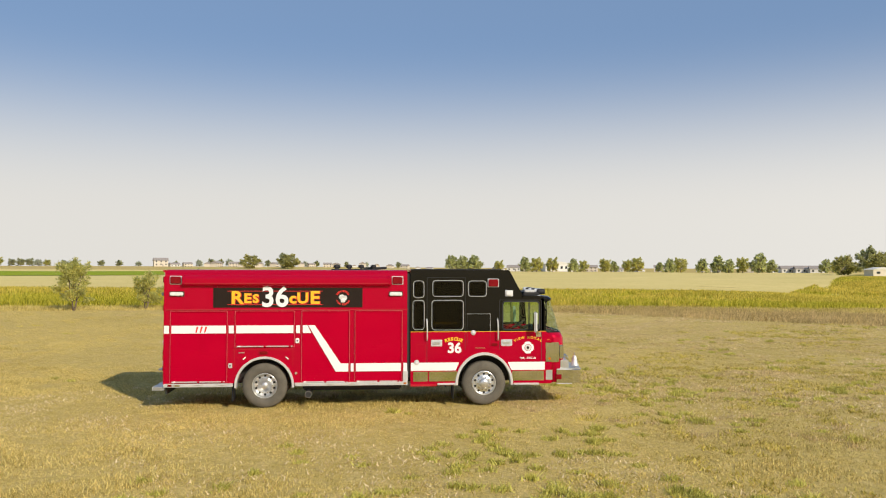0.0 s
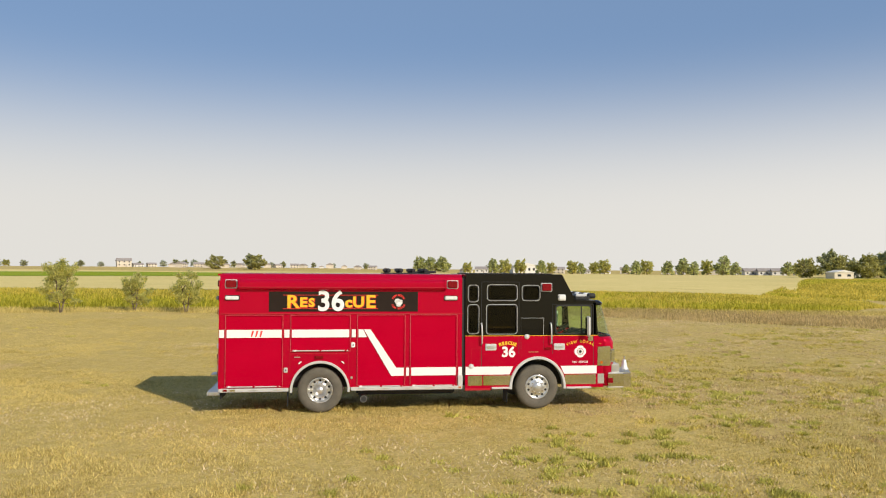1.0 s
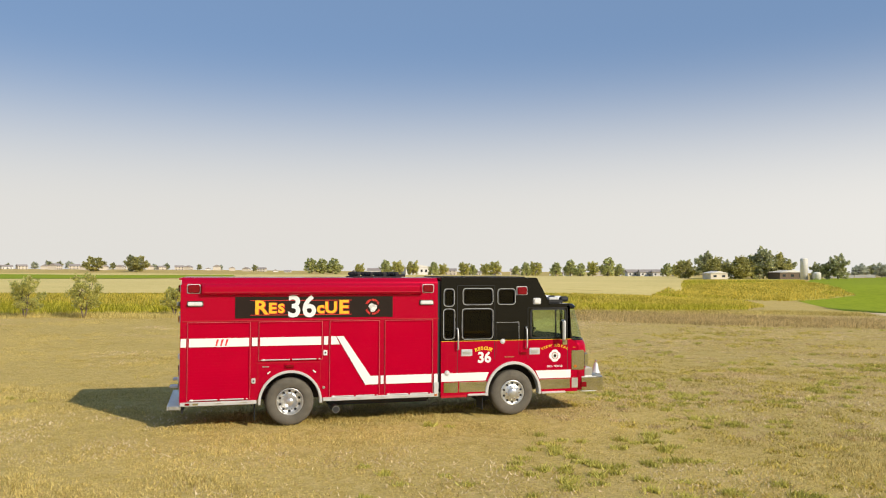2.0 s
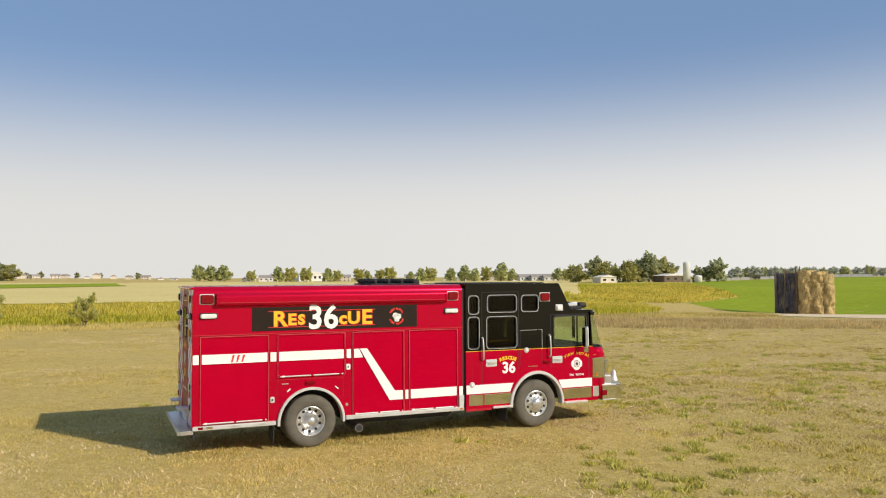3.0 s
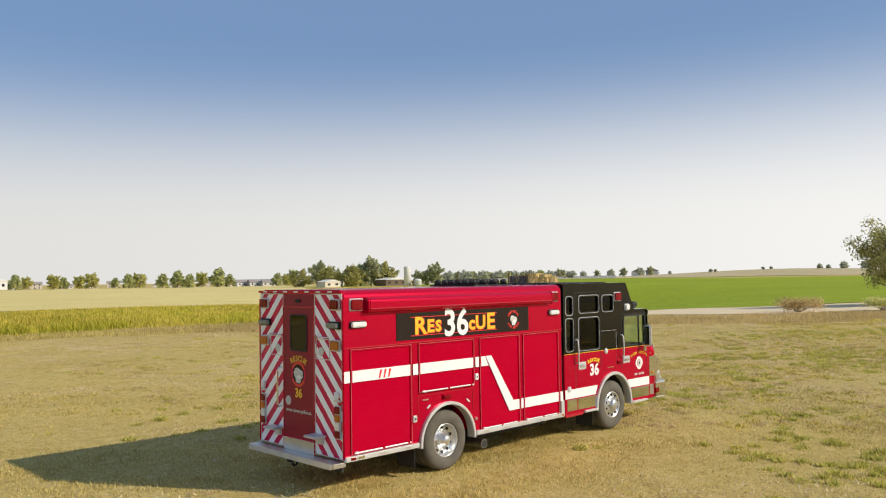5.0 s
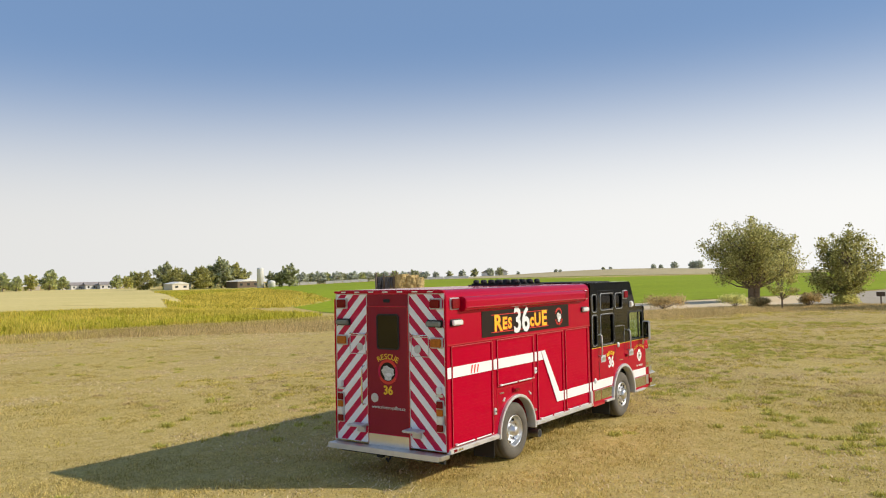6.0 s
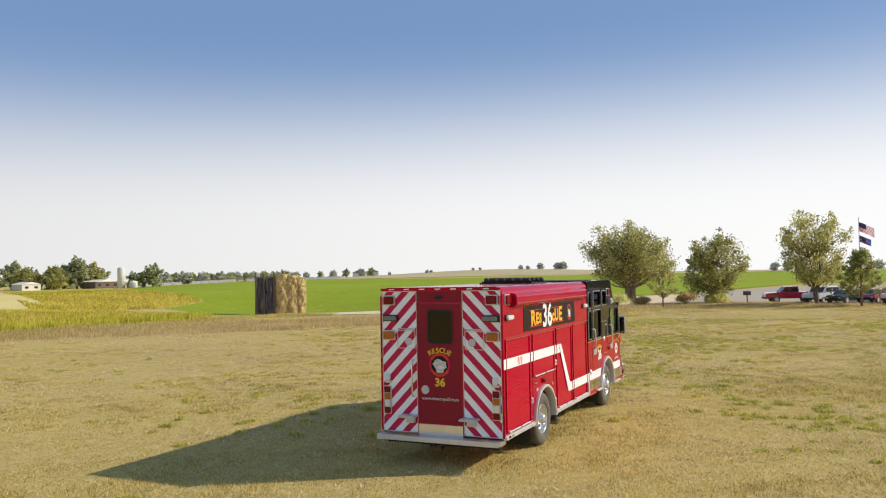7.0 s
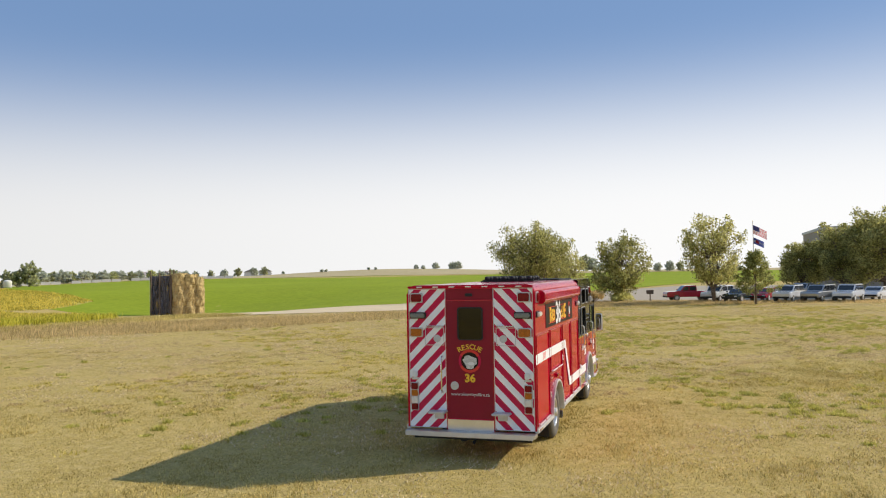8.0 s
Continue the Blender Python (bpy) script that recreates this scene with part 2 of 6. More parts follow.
def box(x0, x1, y0, y1, z0, z1, bev=0.0, seg=2, bm=None):
    b = bmesh.new()
    bmesh.ops.create_cube(b, size=1)
    for v in b.verts:
        v.co = Vector((x0 + (v.co.x + 0.5) * (x1 - x0), y0 + (v.co.y + 0.5) * (y1 - y0), z0 + (v.co.z + 0.5) * (z1 - z0)))
    bevel(b, bev, seg)
    return join(bm, b)


def join(bm, other):
    """Adds the second bmesh to the first, if there is one."""
    if bm is None:
        return other
    me = bpy.data.meshes.new("tmp")
    other.to_mesh(me)
    other.free()
    bm.from_mesh(me)
    bpy.data.meshes.remove(me)
    return bm


def prism(pts, a0, a1, axis="y", bev=0.0, seg=2, bm=None):
    """A flat outline pushed along an axis. Outline: (x, z) along y, (y, z) along x, (x, y) along z."""
    b = bmesh.new()

    def place(p, a):
        return {"y": (p[0], a, p[1]), "x": (a, p[0], p[1]), "z": (p[0], p[1], a)}[axis]
    lo = [b.verts.new(place(p, a0)) for p in pts]
    hi = [b.verts.new(place(p, a1)) for p in pts]
    n = len(pts)
    caps = [b.faces.new(lo), b.faces.new(hi)]
    for i in range(n):
        b.faces.new((lo[i], lo[(i + 1) % n], hi[(i + 1) % n], hi[i]))
    bmesh.ops.recalc_face_normals(b, faces=b.faces)
    if bev:
        rim = [e for f in caps for e in f.edges]
        bmesh.ops.bevel(b, geom=rim, offset=bev, segments=seg, affect="EDGES", clamp_overlap=True)
    return join(bm, b)


def lathe(profile, centre, axis="y", seg=32, bm=None, closed=False):
    """A turned shape: profile of (radius, offset along the axis)."""
    b = bmesh.new()
    rings = []
    for r, h in profile:
        ring = []
        for i in range(seg):
            a = 2 * math.pi * i / seg
            c, s = r * math.cos(a), r * math.sin(a)
            p = {"y": (c, h, s), "x": (h, c, s), "z": (c, s, h)}[axis]
            ring.append(b.verts.new(Vector(centre) + Vector(p)))
        rings.append(ring)
    for r0, r1 in zip(rings, rings[1:] + rings[:1] if closed is True else rings[1:]):
        for i in range(seg):
            b.faces.new((r0[i], r0[(i + 1) % seg], r1[(i + 1) % seg], r1[i]))
    for ring in () if closed else (rings[0], rings[-1]):
        b.faces.new(ring)
    bmesh.ops.remove_doubles(b, verts=b.verts, dist=1e-5)
    bmesh.ops.recalc_face_normals(b, faces=b.faces)
    return join(bm, b)


def tube(points, radii, seg=8, bm=None):
    """A tapered round bar through points."""
    b = bmesh.new()
    pts = [Vector(p) for p in points]
    if not hasattr(radii, "__len__"):
        radii = [radii] * len(pts)
    rings = []
    for i, p in enumerate(pts):
        d = (pts[min(i + 1, len(pts) - 1)] - pts[max(i - 1, 0)]).normalized()
        u = d.cross(Vector((0.31, 0.17, 0.93))).normalized()
        w = d.cross(u)
        rings.append([b.verts.new(p + (u * math.cos(2 * math.pi * k / seg) + w * math.sin(2 * math.pi * k / seg)) * radii[i]) for k in range(seg)])
    for r0, r1 in zip(rings, rings[1:]):
        for k in range(seg):
            b.faces.new((r0[k], r0[(k + 1) % seg], r1[(k + 1) % seg], r1[k]))
    b.faces.new(rings[0])
    b.faces.new(rings[-1])
    bmesh.ops.recalc_face_normals(b, faces=b.faces)
    return join(bm, b)


def rounded(x0, x1, z0, z1, r, n=5):
    """The outline of a rectangle with round corners."""
    out = []
    for cx, cz, a0 in ((x1 - r, z1 - r, 0), (x0 + r, z1 - r, 90), (x0 + r, z0 + r, 180), (x1 - r, z0 + r, 270)):
        for i in range(n):
            a = radians(a0 + 90 * i / (n - 1))
            out.append((cx + r * math.cos(a), cz + r * math.sin(a)))
    return out


def ring_prism(outer, inner, a0, a1, axis="y", bm=None):
    """A frame: the strip between two outlines of equal length, pushed along an axis."""
    b = bmesh.new()

    def place(p, a):
        return {"y": (p[0], a, p[1]), "x": (a, p[0], p[1]), "z": (p[0], p[1], a)}[axis]
    v = [[b.verts.new(place(p, a)) for p in line] for a in (a0, a1) for line in (outer, inner)]
    n = len(outer)
    for i in range(n):
        j = (i + 1) % n
        b.faces.new((v[0][i], v[0][j], v[1][j], v[1][i]))
        b.faces.new((v[2][i], v[2][j], v[3][j], v[3][i]))
        b.faces.new((v[0][i], v[0][j], v[2][j], v[2][i]))
        b.faces.new((v[1][i], v[1][j], v[3][j], v[3][i]))
    bmesh.ops.recalc_face_normals(b, faces=b.faces)
    return join(bm, b)


def letters(text, size, m, mat, parent, name="lettering", label="", thick=0.003, bold=0.0, squash=1.0, mid=True):
    """Words in the built-in font as flat raised letters at a pose."""
    c = bpy.data.curves.new("text", "FONT")
    c.body, c.size, c.extrude, c.offset = text, size, thick, bold
    c.resolution_u = 3
    if mid:
        c.align_x, c.align_y = "CENTER", "CENTER"
    t = new("text", c)
    bpy.context.view_layer.update()
    me = bpy.data.meshes.new_from_object(t.evaluated_get(bpy.context.evaluated_depsgraph_get()))
    bpy.data.objects.remove(t)
    me.transform(m @ Matrix.Diagonal((squash, 1, 1, 1)))
    me.materials.clear()
    me.materials.append(mat)
    me.name = name
    o = new(name, me)
    o.parent = parent
    if label:
        o["label"] = label
    return o


def mesh_from_arrays(name, verts, faces, mat):
    """A mesh object from arrays of triangles."""
    me = bpy.data.meshes.new(name)
    me.vertices.add(len(verts))
    me.vertices.foreach_set("co", np.asarray(verts, dtype=np.float32).ravel())
    nf = len(faces)
    me.loops.add(nf * 3)
    me.loops.foreach_set("vertex_index", np.asarray(faces, dtype=np.int32).ravel())
    me.polygons.add(nf)
    me.polygons.foreach_set("loop_start", np.arange(0, nf * 3, 3, dtype=np.int32))
    me.update(calc_edges=True)
    me.materials.append(mat)
    return new(name, me)


# ---- the lie of the land ----
def land(x, y):
    """Height of the ground: level round the truck, a shallow dip by the straw stack, a low hill far off."""
    x, y = np.asarray(x, float), np.asarray(y, float)
    r = np.hypot(x - 5, y - 5)
    far = np.clip((r - 25) / 60, 0, 1)
    along, across = 0.765 * (x - 126) + 0.645 * (y - 100), 0.765 * (y - 100) - 0.645 * (x - 126)
    z = -4.3 * np.exp(-((along / 62) ** 2 + (across / 40) ** 2))
    z = z + far * 0.18 * np.sin(x * 0.043 + 1.0) * np.cos(y * 0.037)
    az = np.degrees(np.arctan2(y, x))

    def ease(a, lo, hi):
        q = np.clip((a - lo) / (hi - lo), 0, 1)
        return q * q * (3 - 2 * q)
    # the green field climbs gently to a low hill; houses stand on a rise far to the north
    z = z + 2.2 * ease(r, 150, 430) * ease(-az, -49, -38)
    z = z + 4.8 * ease(r, 405, 540) * np.exp(-((az - 21) / 10.0) ** 2)
    return z + 3.6 * ease(r, 560, 820) * ease(az, 80, 92)


def inside(poly, x, y):
    hit = np.zeros(len(x), bool)
    n = len(poly)
    for i in range(n):
        (xa, ya), (xb, yb) = poly[i], poly[(i + 1) % n]
        if ya == yb:
            continue
        cross = ((ya > y) != (yb > y)) & (x < (xb - xa) * (y - ya) / (yb - ya) + xa)
        hit ^= cross
    return hit


def ground_material(name, cols, scales, bump=0.5, patch=None):
    """Soil and grass: three noises mix four colours."""
    m = bpy.data.materials.new(name)
    m.use_nodes = True
    n, l = m.node_tree.nodes, m.node_tree.links
    b = n["Principled BSDF"]
    b.inputs["Roughness"].default_value = 0.95
    b.inputs["Specular IOR Level"].default_value = 0.1
    tc = n.new("ShaderNodeTexCoord")
    prev = None
    last = None
    for i, sc in enumerate(scales):
        t = n.new("ShaderNodeTexNoise")
        t.inputs["Scale"].default_value = sc
        t.inputs["Detail"].default_value = 6
        t.inputs["Roughness"].default_value = 0.65
        l.new(tc.outputs["Object"], t.inputs["Vector"])
        rg = n.new("ShaderNodeMapRange")
        rg.inputs["From Min"].default_value = 0.38
        rg.inputs["From Max"].default_value = 0.62
        l.new(t.outputs["Fac"], rg.inputs["Value"])
        mx = n.new("ShaderNodeMix")
        mx.data_type = "RGBA"
        if prev is None:
            mx.inputs["A"].default_value = (*cols[0], 1)
        else:
            l.new(prev, mx.inputs["A"])
        mx.inputs["B"].default_value = (*cols[i + 1], 1)
        if i:
            dim = n.new("ShaderNodeMath")
            dim.operation = "MULTIPLY"
            dim.inputs[1].default_value = 0.6
            l.new(rg.outputs["Result"], dim.inputs[0])
            l.new(dim.outputs[0], mx.inputs["Factor"])
        else:
            l.new(rg.outputs["Result"], mx.inputs["Factor"])
        prev = mx.outputs["Result"]
        last = t
    l.new(prev, b.inputs["Base Color"])
    bp = n.new("ShaderNodeBump")
    bp.inputs["Strength"].default_value = bump
    bp.inputs["Distance"].default_value = 0.08
    l.new(last.outputs["Fac"], bp.inputs["Height"])
    l.new(bp.outputs["Normal"], b.inputs["Normal"])
    return m


SOIL = ground_material("dry_grassland", [(0.537, 0.395, 0.113), (0.642, 0.482, 0.133), (0.467, 0.351, 0.084), (0.79, 0.61, 0.26), (0.340, 0.245, 0.100)], [0.07, 0.45, 3.2, 13.0], 0.6)
GREENFIELD = ground_material("green_alfalfa_field", [(0.234, 0.302, 0.012), (0.293, 0.359, 0.017), (0.215, 0.274, 0.013), (0.351, 0.399, 0.026)], [0.01, 0.06, 0.7], 0.3)
TRACK = ground_material("pale_dirt_track", [(0.714, 0.553, 0.344), (0.777, 0.611, 0.385), (0.640, 0.495, 0.295), (0.819, 0.660, 0.426)], [0.05, 0.3, 2.0], 0.3)
CROPSOIL = ground_material("crop_ground", [(0.456, 0.402, 0.055), (0.600, 0.506, 0.077), (0.384, 0.356, 0.050), (0.648, 0.529, 0.099)], [0.02, 0.12, 1.5], 0.5)
STUBBLE = ground_material("pale_stubble", [(0.64, 0.51, 0.18), (0.76, 0.60, 0.23), (0.60, 0.48, 0.15), (0.80, 0.65, 0.28)], [0.015, 0.08, 0.8], 0.3)
HILL = ground_material("brown_pasture", [(0.480, 0.381, 0.199), (0.564, 0.448, 0.237), (0.432, 0.358, 0.190), (0.600, 0.493, 0.285)], [0.006, 0.03, 0.3], 0.3)
FARCROP = ground_material("yellowing_crop", [(0.460, 0.430, 0.081), (0.580, 0.490, 0.117), (0.380, 0.390, 0.063), (0.640, 0.540, 0.162)], [0.03, 0.2, 1.5], 0.5)
GRAVEL = ground_material("brown_gravel", [(0.44, 0.37, 0.27), (0.50, 0.42, 0.31), (0.39, 0.33, 0.24), (0.54, 0.46, 0.35)], [0.05, 0.4, 3.0], 0.3)

# the ground: one sheet of rings out to the horizon
def build_ground():
    seg, radius, rings = 160, 0.0, [0.0]
    step = 1.2
    while rings[-1] < 4500:
        rings.append(rings[-1] + step)
        step *= 1.075
    v, f = [], []
    for r in rings:
        a = np.arange(seg) * 2 * np.pi / seg
        x, y = 5 + r * np.cos(a), 5 + r * np.sin(a)
        v.append(np.stack([x, y, land(x, y)], 1))
    v = np.concatenate(v)
    for k in range(len(rings) - 1):
        i = np.arange(seg)
        j = (i + 1) % seg
        a, b, c, d = k * seg + i, k * seg + j, (k + 1) * seg + j, (k + 1) * seg + i
        f += [np.stack([a, c, b], 1), np.stack([a, d, c], 1)]
    g = mesh_from_arrays("ground", v, np.concatenate(f), SOIL)
    for p in g.data.polygons:
        p.use_smooth = True
    return tagged(g, "dry mown yellow grass field reaching the horizon", "ground", kind="structure")


build_ground()


def sheet(name, poly, mat, label, lift, cells=60):
    """A patch of ground laid just above the field, following its height."""
    xs = [p[0] for p in poly]
    ys = [p[1] for p in poly]
    b = bmesh.new()
    b.faces.new([b.verts.new((x, y, 0)) for x, y in poly])
    for axis, lo, hi in ((0, min(xs), max(xs)), (1, min(ys), max(ys))):
        for i in range(1, cells):
            co, no = Vector((0, 0, 0)), Vector((0, 0, 0))
            co[axis] = lo + (hi - lo) * i / cells
            no[axis] = 1
            bmesh.ops.bisect_plane(b, geom=list(b.verts) + list(b.edges) + list(b.faces), plane_co=co, plane_no=no)
    for w in b.verts:
        w.co.z = float(land(w.co.x, w.co.y)) + lift
    return tagged(obj(name, b, mat, True), label, "ground", kind="structure")


CROP_POLY = [(-160, 50), (-40, 49), (5, 49), (45, 49), (53, 53), (61, 63), (79, 85), (98, 108), (104, 122), (90, 119), (52, 108), (-50, 104), (-160, 104)]
sheet("ground_crop", CROP_POLY, CROPSOIL, "bare soil and stubble under the ripening crop", 0.03, 30)
FIELD_POLY = [(118, 72), (97, 40), (125, 12), (190, -4), (200, -45), (400, -90), (425, 40), (405, 170), (350, 270), (300, 330), (189, 205.5), (149, 140.5), (122, 128.3), (114.5, 106), (132, 101)]
sheet("ground_field", FIELD_POLY, GREENFIELD, "bright green alfalfa field beyond the dirt track", 0.06, 60)
TRACK_POLY = [(114, 104), (131, 100), (118, 72), (97, 40), (116, 16), (100, 12), (83, 12), (66, 25), (60, 43), (83, 73)]
LOT_POLY = [(83, 12), (100, 12), (116, 16), (150, 0), (150, -60), (80, -60), (79, -16)]
sheet("ground_lot", LOT_POLY, GRAVEL, "grey-brown gravel parking lot under the trees", 0.04, 30)
sheet("ground_track", TRACK_POLY, TRACK, "pale dusty dirt track along the field", 0.04, 40)
FAR_CROP = [(80, 116.5), (95, 120.5), (122, 128.7), (149, 141), (189, 206), (290, 325), (255, 372), (150, 218)]
sheet("ground_far_crop", FAR_CROP, FARCROP, "distant yellow-green crop before the farm", 0.05, 30)
FAR_STRIP = [(-420, 265), (-60, 272), (10, 330), (10, 520), (-560, 540)]
sheet("ground_far_strip", FAR_STRIP, GREENFIELD, "distant strip of irrigated green crop", 0.20, 20)
STUBBLE_POLY = [(-500, 105), (-160, 104.5), (-50, 104.5), (52, 108.6), (79.5, 116.7), (149.5, 218.5), (254, 372), (330, 470), (140, 600), (-40, 620), (-560, 600)]
sheet("ground_stubble", STUBBLE_POLY, STUBBLE, "pale golden stubble field beyond the crop", 0.10, 40)
HILL_POLY = [(430, -60), (900, -150), (1500, 150), (1300, 700), (800, 900), (420, 480), (350, 268), (405, 175), (432, 40)]
sheet("ground_hill", HILL_POLY, HILL, "low brown hill of dry pasture on the skyline", 0.16, 50)
PATH_POLY = [(100, 143), (103, 143), (118, 166), (166, 240), (162, 242), (114, 167)]
sheet("ground_lane", PATH_POLY, STUBBLE, "pale grassy lane crossing the crop", 0.09, 20)


def blades(name, x, y, per, height, width, spread, lean, mat, label, category, seed):
    """Upright leaves, a few to a clump, each one triangle on the ground."""
    rng = np.random.default_rng(seed)
    n = len(x)
    px, py = np.repeat(x, per), np.repeat(y, per)
    h0 = np.repeat(np.broadcast_to(height, (n,)), per)
    m = n * per
    px = px + rng.normal(0, spread, m)
    py = py + rng.normal(0, spread, m)
    pz = land(px, py) - 0.01
    h = h0 * rng.uniform(0.5, 1.25, m)
    a = rng.uniform(0, 2 * np.pi, m)
    la = rng.uniform(0, 2 * np.pi, m)
    ll = h * np.abs(rng.normal(0, lean, m))
    w = width * rng.uniform(0.6, 1.4, m)
    base = np.stack([px, py, pz], 1)
    side = np.stack([np.cos(a) * w, np.sin(a) * w, np.zeros(m)], 1)
    tip = base + np.stack([np.cos(la) * ll, np.sin(la) * ll, h], 1)
    v = np.stack([base - side, base + side, tip], 1).reshape(-1, 3)
    f = np.arange(m * 3).reshape(-1, 3)
    return tagged(mesh_from_arrays(name, v, f, mat), label, category, kind="stuff")


def scatter(n, x0, x1, y0, y1, seed, keep):
    rng = np.random.default_rng(seed)
    x, y = rng.uniform(x0, x1, n), rng.uniform(y0, y1, n)
    k = keep(x, y, rng)
    return x[k], y[k]


def patchy(x, y, s, seed=0):
    """A cheap smooth random field between 0 and 1."""
    return 0.5 + 0.25 * (np.sin(x * s + 1.7 * np.sin(y * s * 0.7 + seed)) + np.sin(y * s * 1.13 + 1.3 * np.sin(x * s * 0.61 + 2 * seed)))


def grown(x, y):
    """True where mown grass grows: not on crop, track or green field."""
    return ~(inside(CROP_POLY, x, y) | inside(TRACK_POLY, x, y) | inside(LOT_POLY, x, y) | inside(FIELD_POLY, x, y))


def build_grass():
    def near(x, y, rng):
        d = np.minimum(np.hypot(x - 3, y + 16), np.hypot(x + 13, y + 4))
        return grown(x, y) & (rng.uniform(0, 1, len(x)) < np.clip(14 / np.maximum(d, 1), 0, 1) ** 1.3) & (d > 5)
    x, y = scatter(680000, -45, 85, -25, 50, 11, near)
    hh = 0.030 + 0.095 * (patchy(x, y, 0.5, 3) * patchy(x, y, 2.3, 1)) ** 1.2
    dead = (patchy(x, y, 0.31, 9) * 0.6 + patchy(x, y, 1.1, 4) * 0.4 > np.where(x > 8, 0.54, 0.80))
    blades("withered_grass", x[dead], y[dead], 9, hh[dead], 0.009, 0.07, 0.7, GRASS_BROWN, "withered brown patches in the mown grass", "grass", 15)
    x, y, hh = x[~dead], y[~dead], hh[~dead]
    gold = x + 0.35 * y + 14 * (patchy(x, y, 0.21, 6) - 0.5) < 14
    blades("golden_grass", x[gold], y[gold], 11, hh[gold], 0.0075, 0.09, 1.0, GRASS_GOLD, "golden stubble of mown grass", "grass", 25)
    x, y, hh = x[~gold], y[~gold], hh[~gold]
    blades("grass", x, y, 11, hh, 0.0072, 0.09, 0.95, GRASS, "short dry yellow stubble of mown grass", "grass", 5)

    def weeds(x, y, rng):
        g = patchy(x, y, 0.23, 5) * patchy(x, y, 1.3, 2)
        east = (x > 6) & (y < 22) & (y > -1.2 * x + 2)
        return grown(x, y) & (g > np.where(east, 0.27, 0.56)) & (rng.uniform(0, 1, len(x)) < np.where(east, 0.9, 0.3)) & (y > -15)
    x, y = scatter(24000, -30, 75, -22, 40, 12, weeds)
    blades("weeds", x, y, 26, 0.075, 0.02, 0.11, 1.0, WEED, "low yellow-green weed tufts in the grass", "weeds", 6)

    def clumps(x, y, rng):
        g = 0.6 * patchy(x, y, 0.33, 5) + 0.4 * patchy(x, y, 1.1, 2)
        near = np.clip((x + 1) / 10, 0.05, 1) * np.clip((16 - y) / 14, 0.08, 1)
        return grown(x, y) & (rng.uniform(0, 1, len(x)) < near * np.clip(3.4 * (g - 0.44), 0, 1)) & ((x < -0.4) | (x > 10.4) | (y < -0.4) | (y > 2.9))
    x, y = scatter(11000, -11, 48, -18, 26, 22, clumps)
    size = np.random.default_rng(23).uniform(0.05, 0.12, len(x))
    blades("weed_clumps", x, y, 80, size, 0.016, 0.075, 1.0, WEED_FRESH, "separate fresh yellow-green weed clumps in the dry grass", "weeds", 26)

    def pale(x, y, rng):
        g = patchy(x, y, 0.4, 8) * patchy(x, y, 1.7, 6)
        return grown(x, y) & (g > 0.25) & (x > -6 + 12 * patchy(x, y, 0.3, 3))
    x, y = scatter(20000, -8, 70, -26, 40, 19, pale)
    blades("bleached_grass", x, y, 26, 0.055, 0.017, 0.24, 1.4, GRASS_PALE, "bleached pale straw lying in the grass", "grass", 16)

    def tuft(x, y, rng):
        return grown(x, y) & (patchy(x, y, 0.5, 2) > 0.42) & (y > -8) & (x + 0.4 * y > 5)
    x, y = scatter(700, 2, 34, -16, 16, 20, tuft)
    blades("brown_tufts", x, y, 60, 0.07, 0.012, 0.10, 1.0, GRASS_BROWN, "small brown tufts in the mown grass", "grass", 17)

    def tall(x, y, rng):
        edge = 0.62 * x + 0.78 * y
        return grown(x, y) & (edge > 41 + 5 * patchy(x, y, 0.2, 1)) & (edge < 54 + 5 * patchy(x, y, 0.15, 2)) & (x > 12)
    x, y = scatter(60000, 15, 98, -5, 75, 13, tall)
    blades("tall_grass", x, y, 6, 0.32, 0.015, 0.12, 0.35, GRASS_TALL, "tall dry brown grass along the dirt track", "grass", 7)

    def verge(x, y, rng):
        return grown(x, y) & (x > 70 + 3 * patchy(x, y, 0.3, 2)) & (y < 40)
    x, y = scatter(16000, 70, 84, -40, 40, 17, verge)
    blades("verge_grass", x, y, 6, 0.24, 0.02, 0.15, 0.4, GRASS_TALL, "dry uncut grass on the verge of the lot", "grass", 8)

    def crop(x, y, rng):
        d = np.clip((y - 47) / 12, 0, 1)
        return inside(CROP_POLY, x, y) & ~inside(PATH_POLY, x, y) & (rng.uniform(0, 1, len(x)) < 1 - 0.6 * d)
    x, y = scatter(150000, -120, 170, 47, 190, 14, crop)
    hh = (0.42 + 0.3 * patchy(x, y, 0.15, 4)) * np.clip(1.15 - (y - 48) / 120, 0.3, 1)
    ripe = patchy(x, y, 0.09, 3) * 0.5 + patchy(x, y, 0.6, 5) * 0.5 + (y - 60) / 90 > 0.55
    blades("ripe_crop", x[ripe], y[ripe], 7, hh[ripe] * 0.9, 0.06, 0.25, 0.5, CROP_RIPE, "ripe golden patches of the crop", "crop", 29)
    x, y, hh = x[~ripe], y[~ripe], hh[~ripe]
    blades("crop", x, y, 7, hh, 0.06, 0.25, 0.5, CROP, "rows of yellow-green ripening crop", "crop", 9)

    def far_crop(x, y, rng):
        return inside(FAR_CROP, x, y) & ~inside(PATH_POLY, x, y) & (np.hypot(x, y) < 330)
    x, y = scatter(60000, 50, 260, 105, 300, 24, far_crop)
    ripe = patchy(x, y, 0.05, 3) * 0.6 + patchy(x, y, 0.3, 5) * 0.4 > 0.52
    blades("ripe_crop", x[ripe], y[ripe], 5, 0.55, 0.14, 0.4, 0.5, CROP_RIPE, "ripe golden patches of the farther crop", "crop", 31)
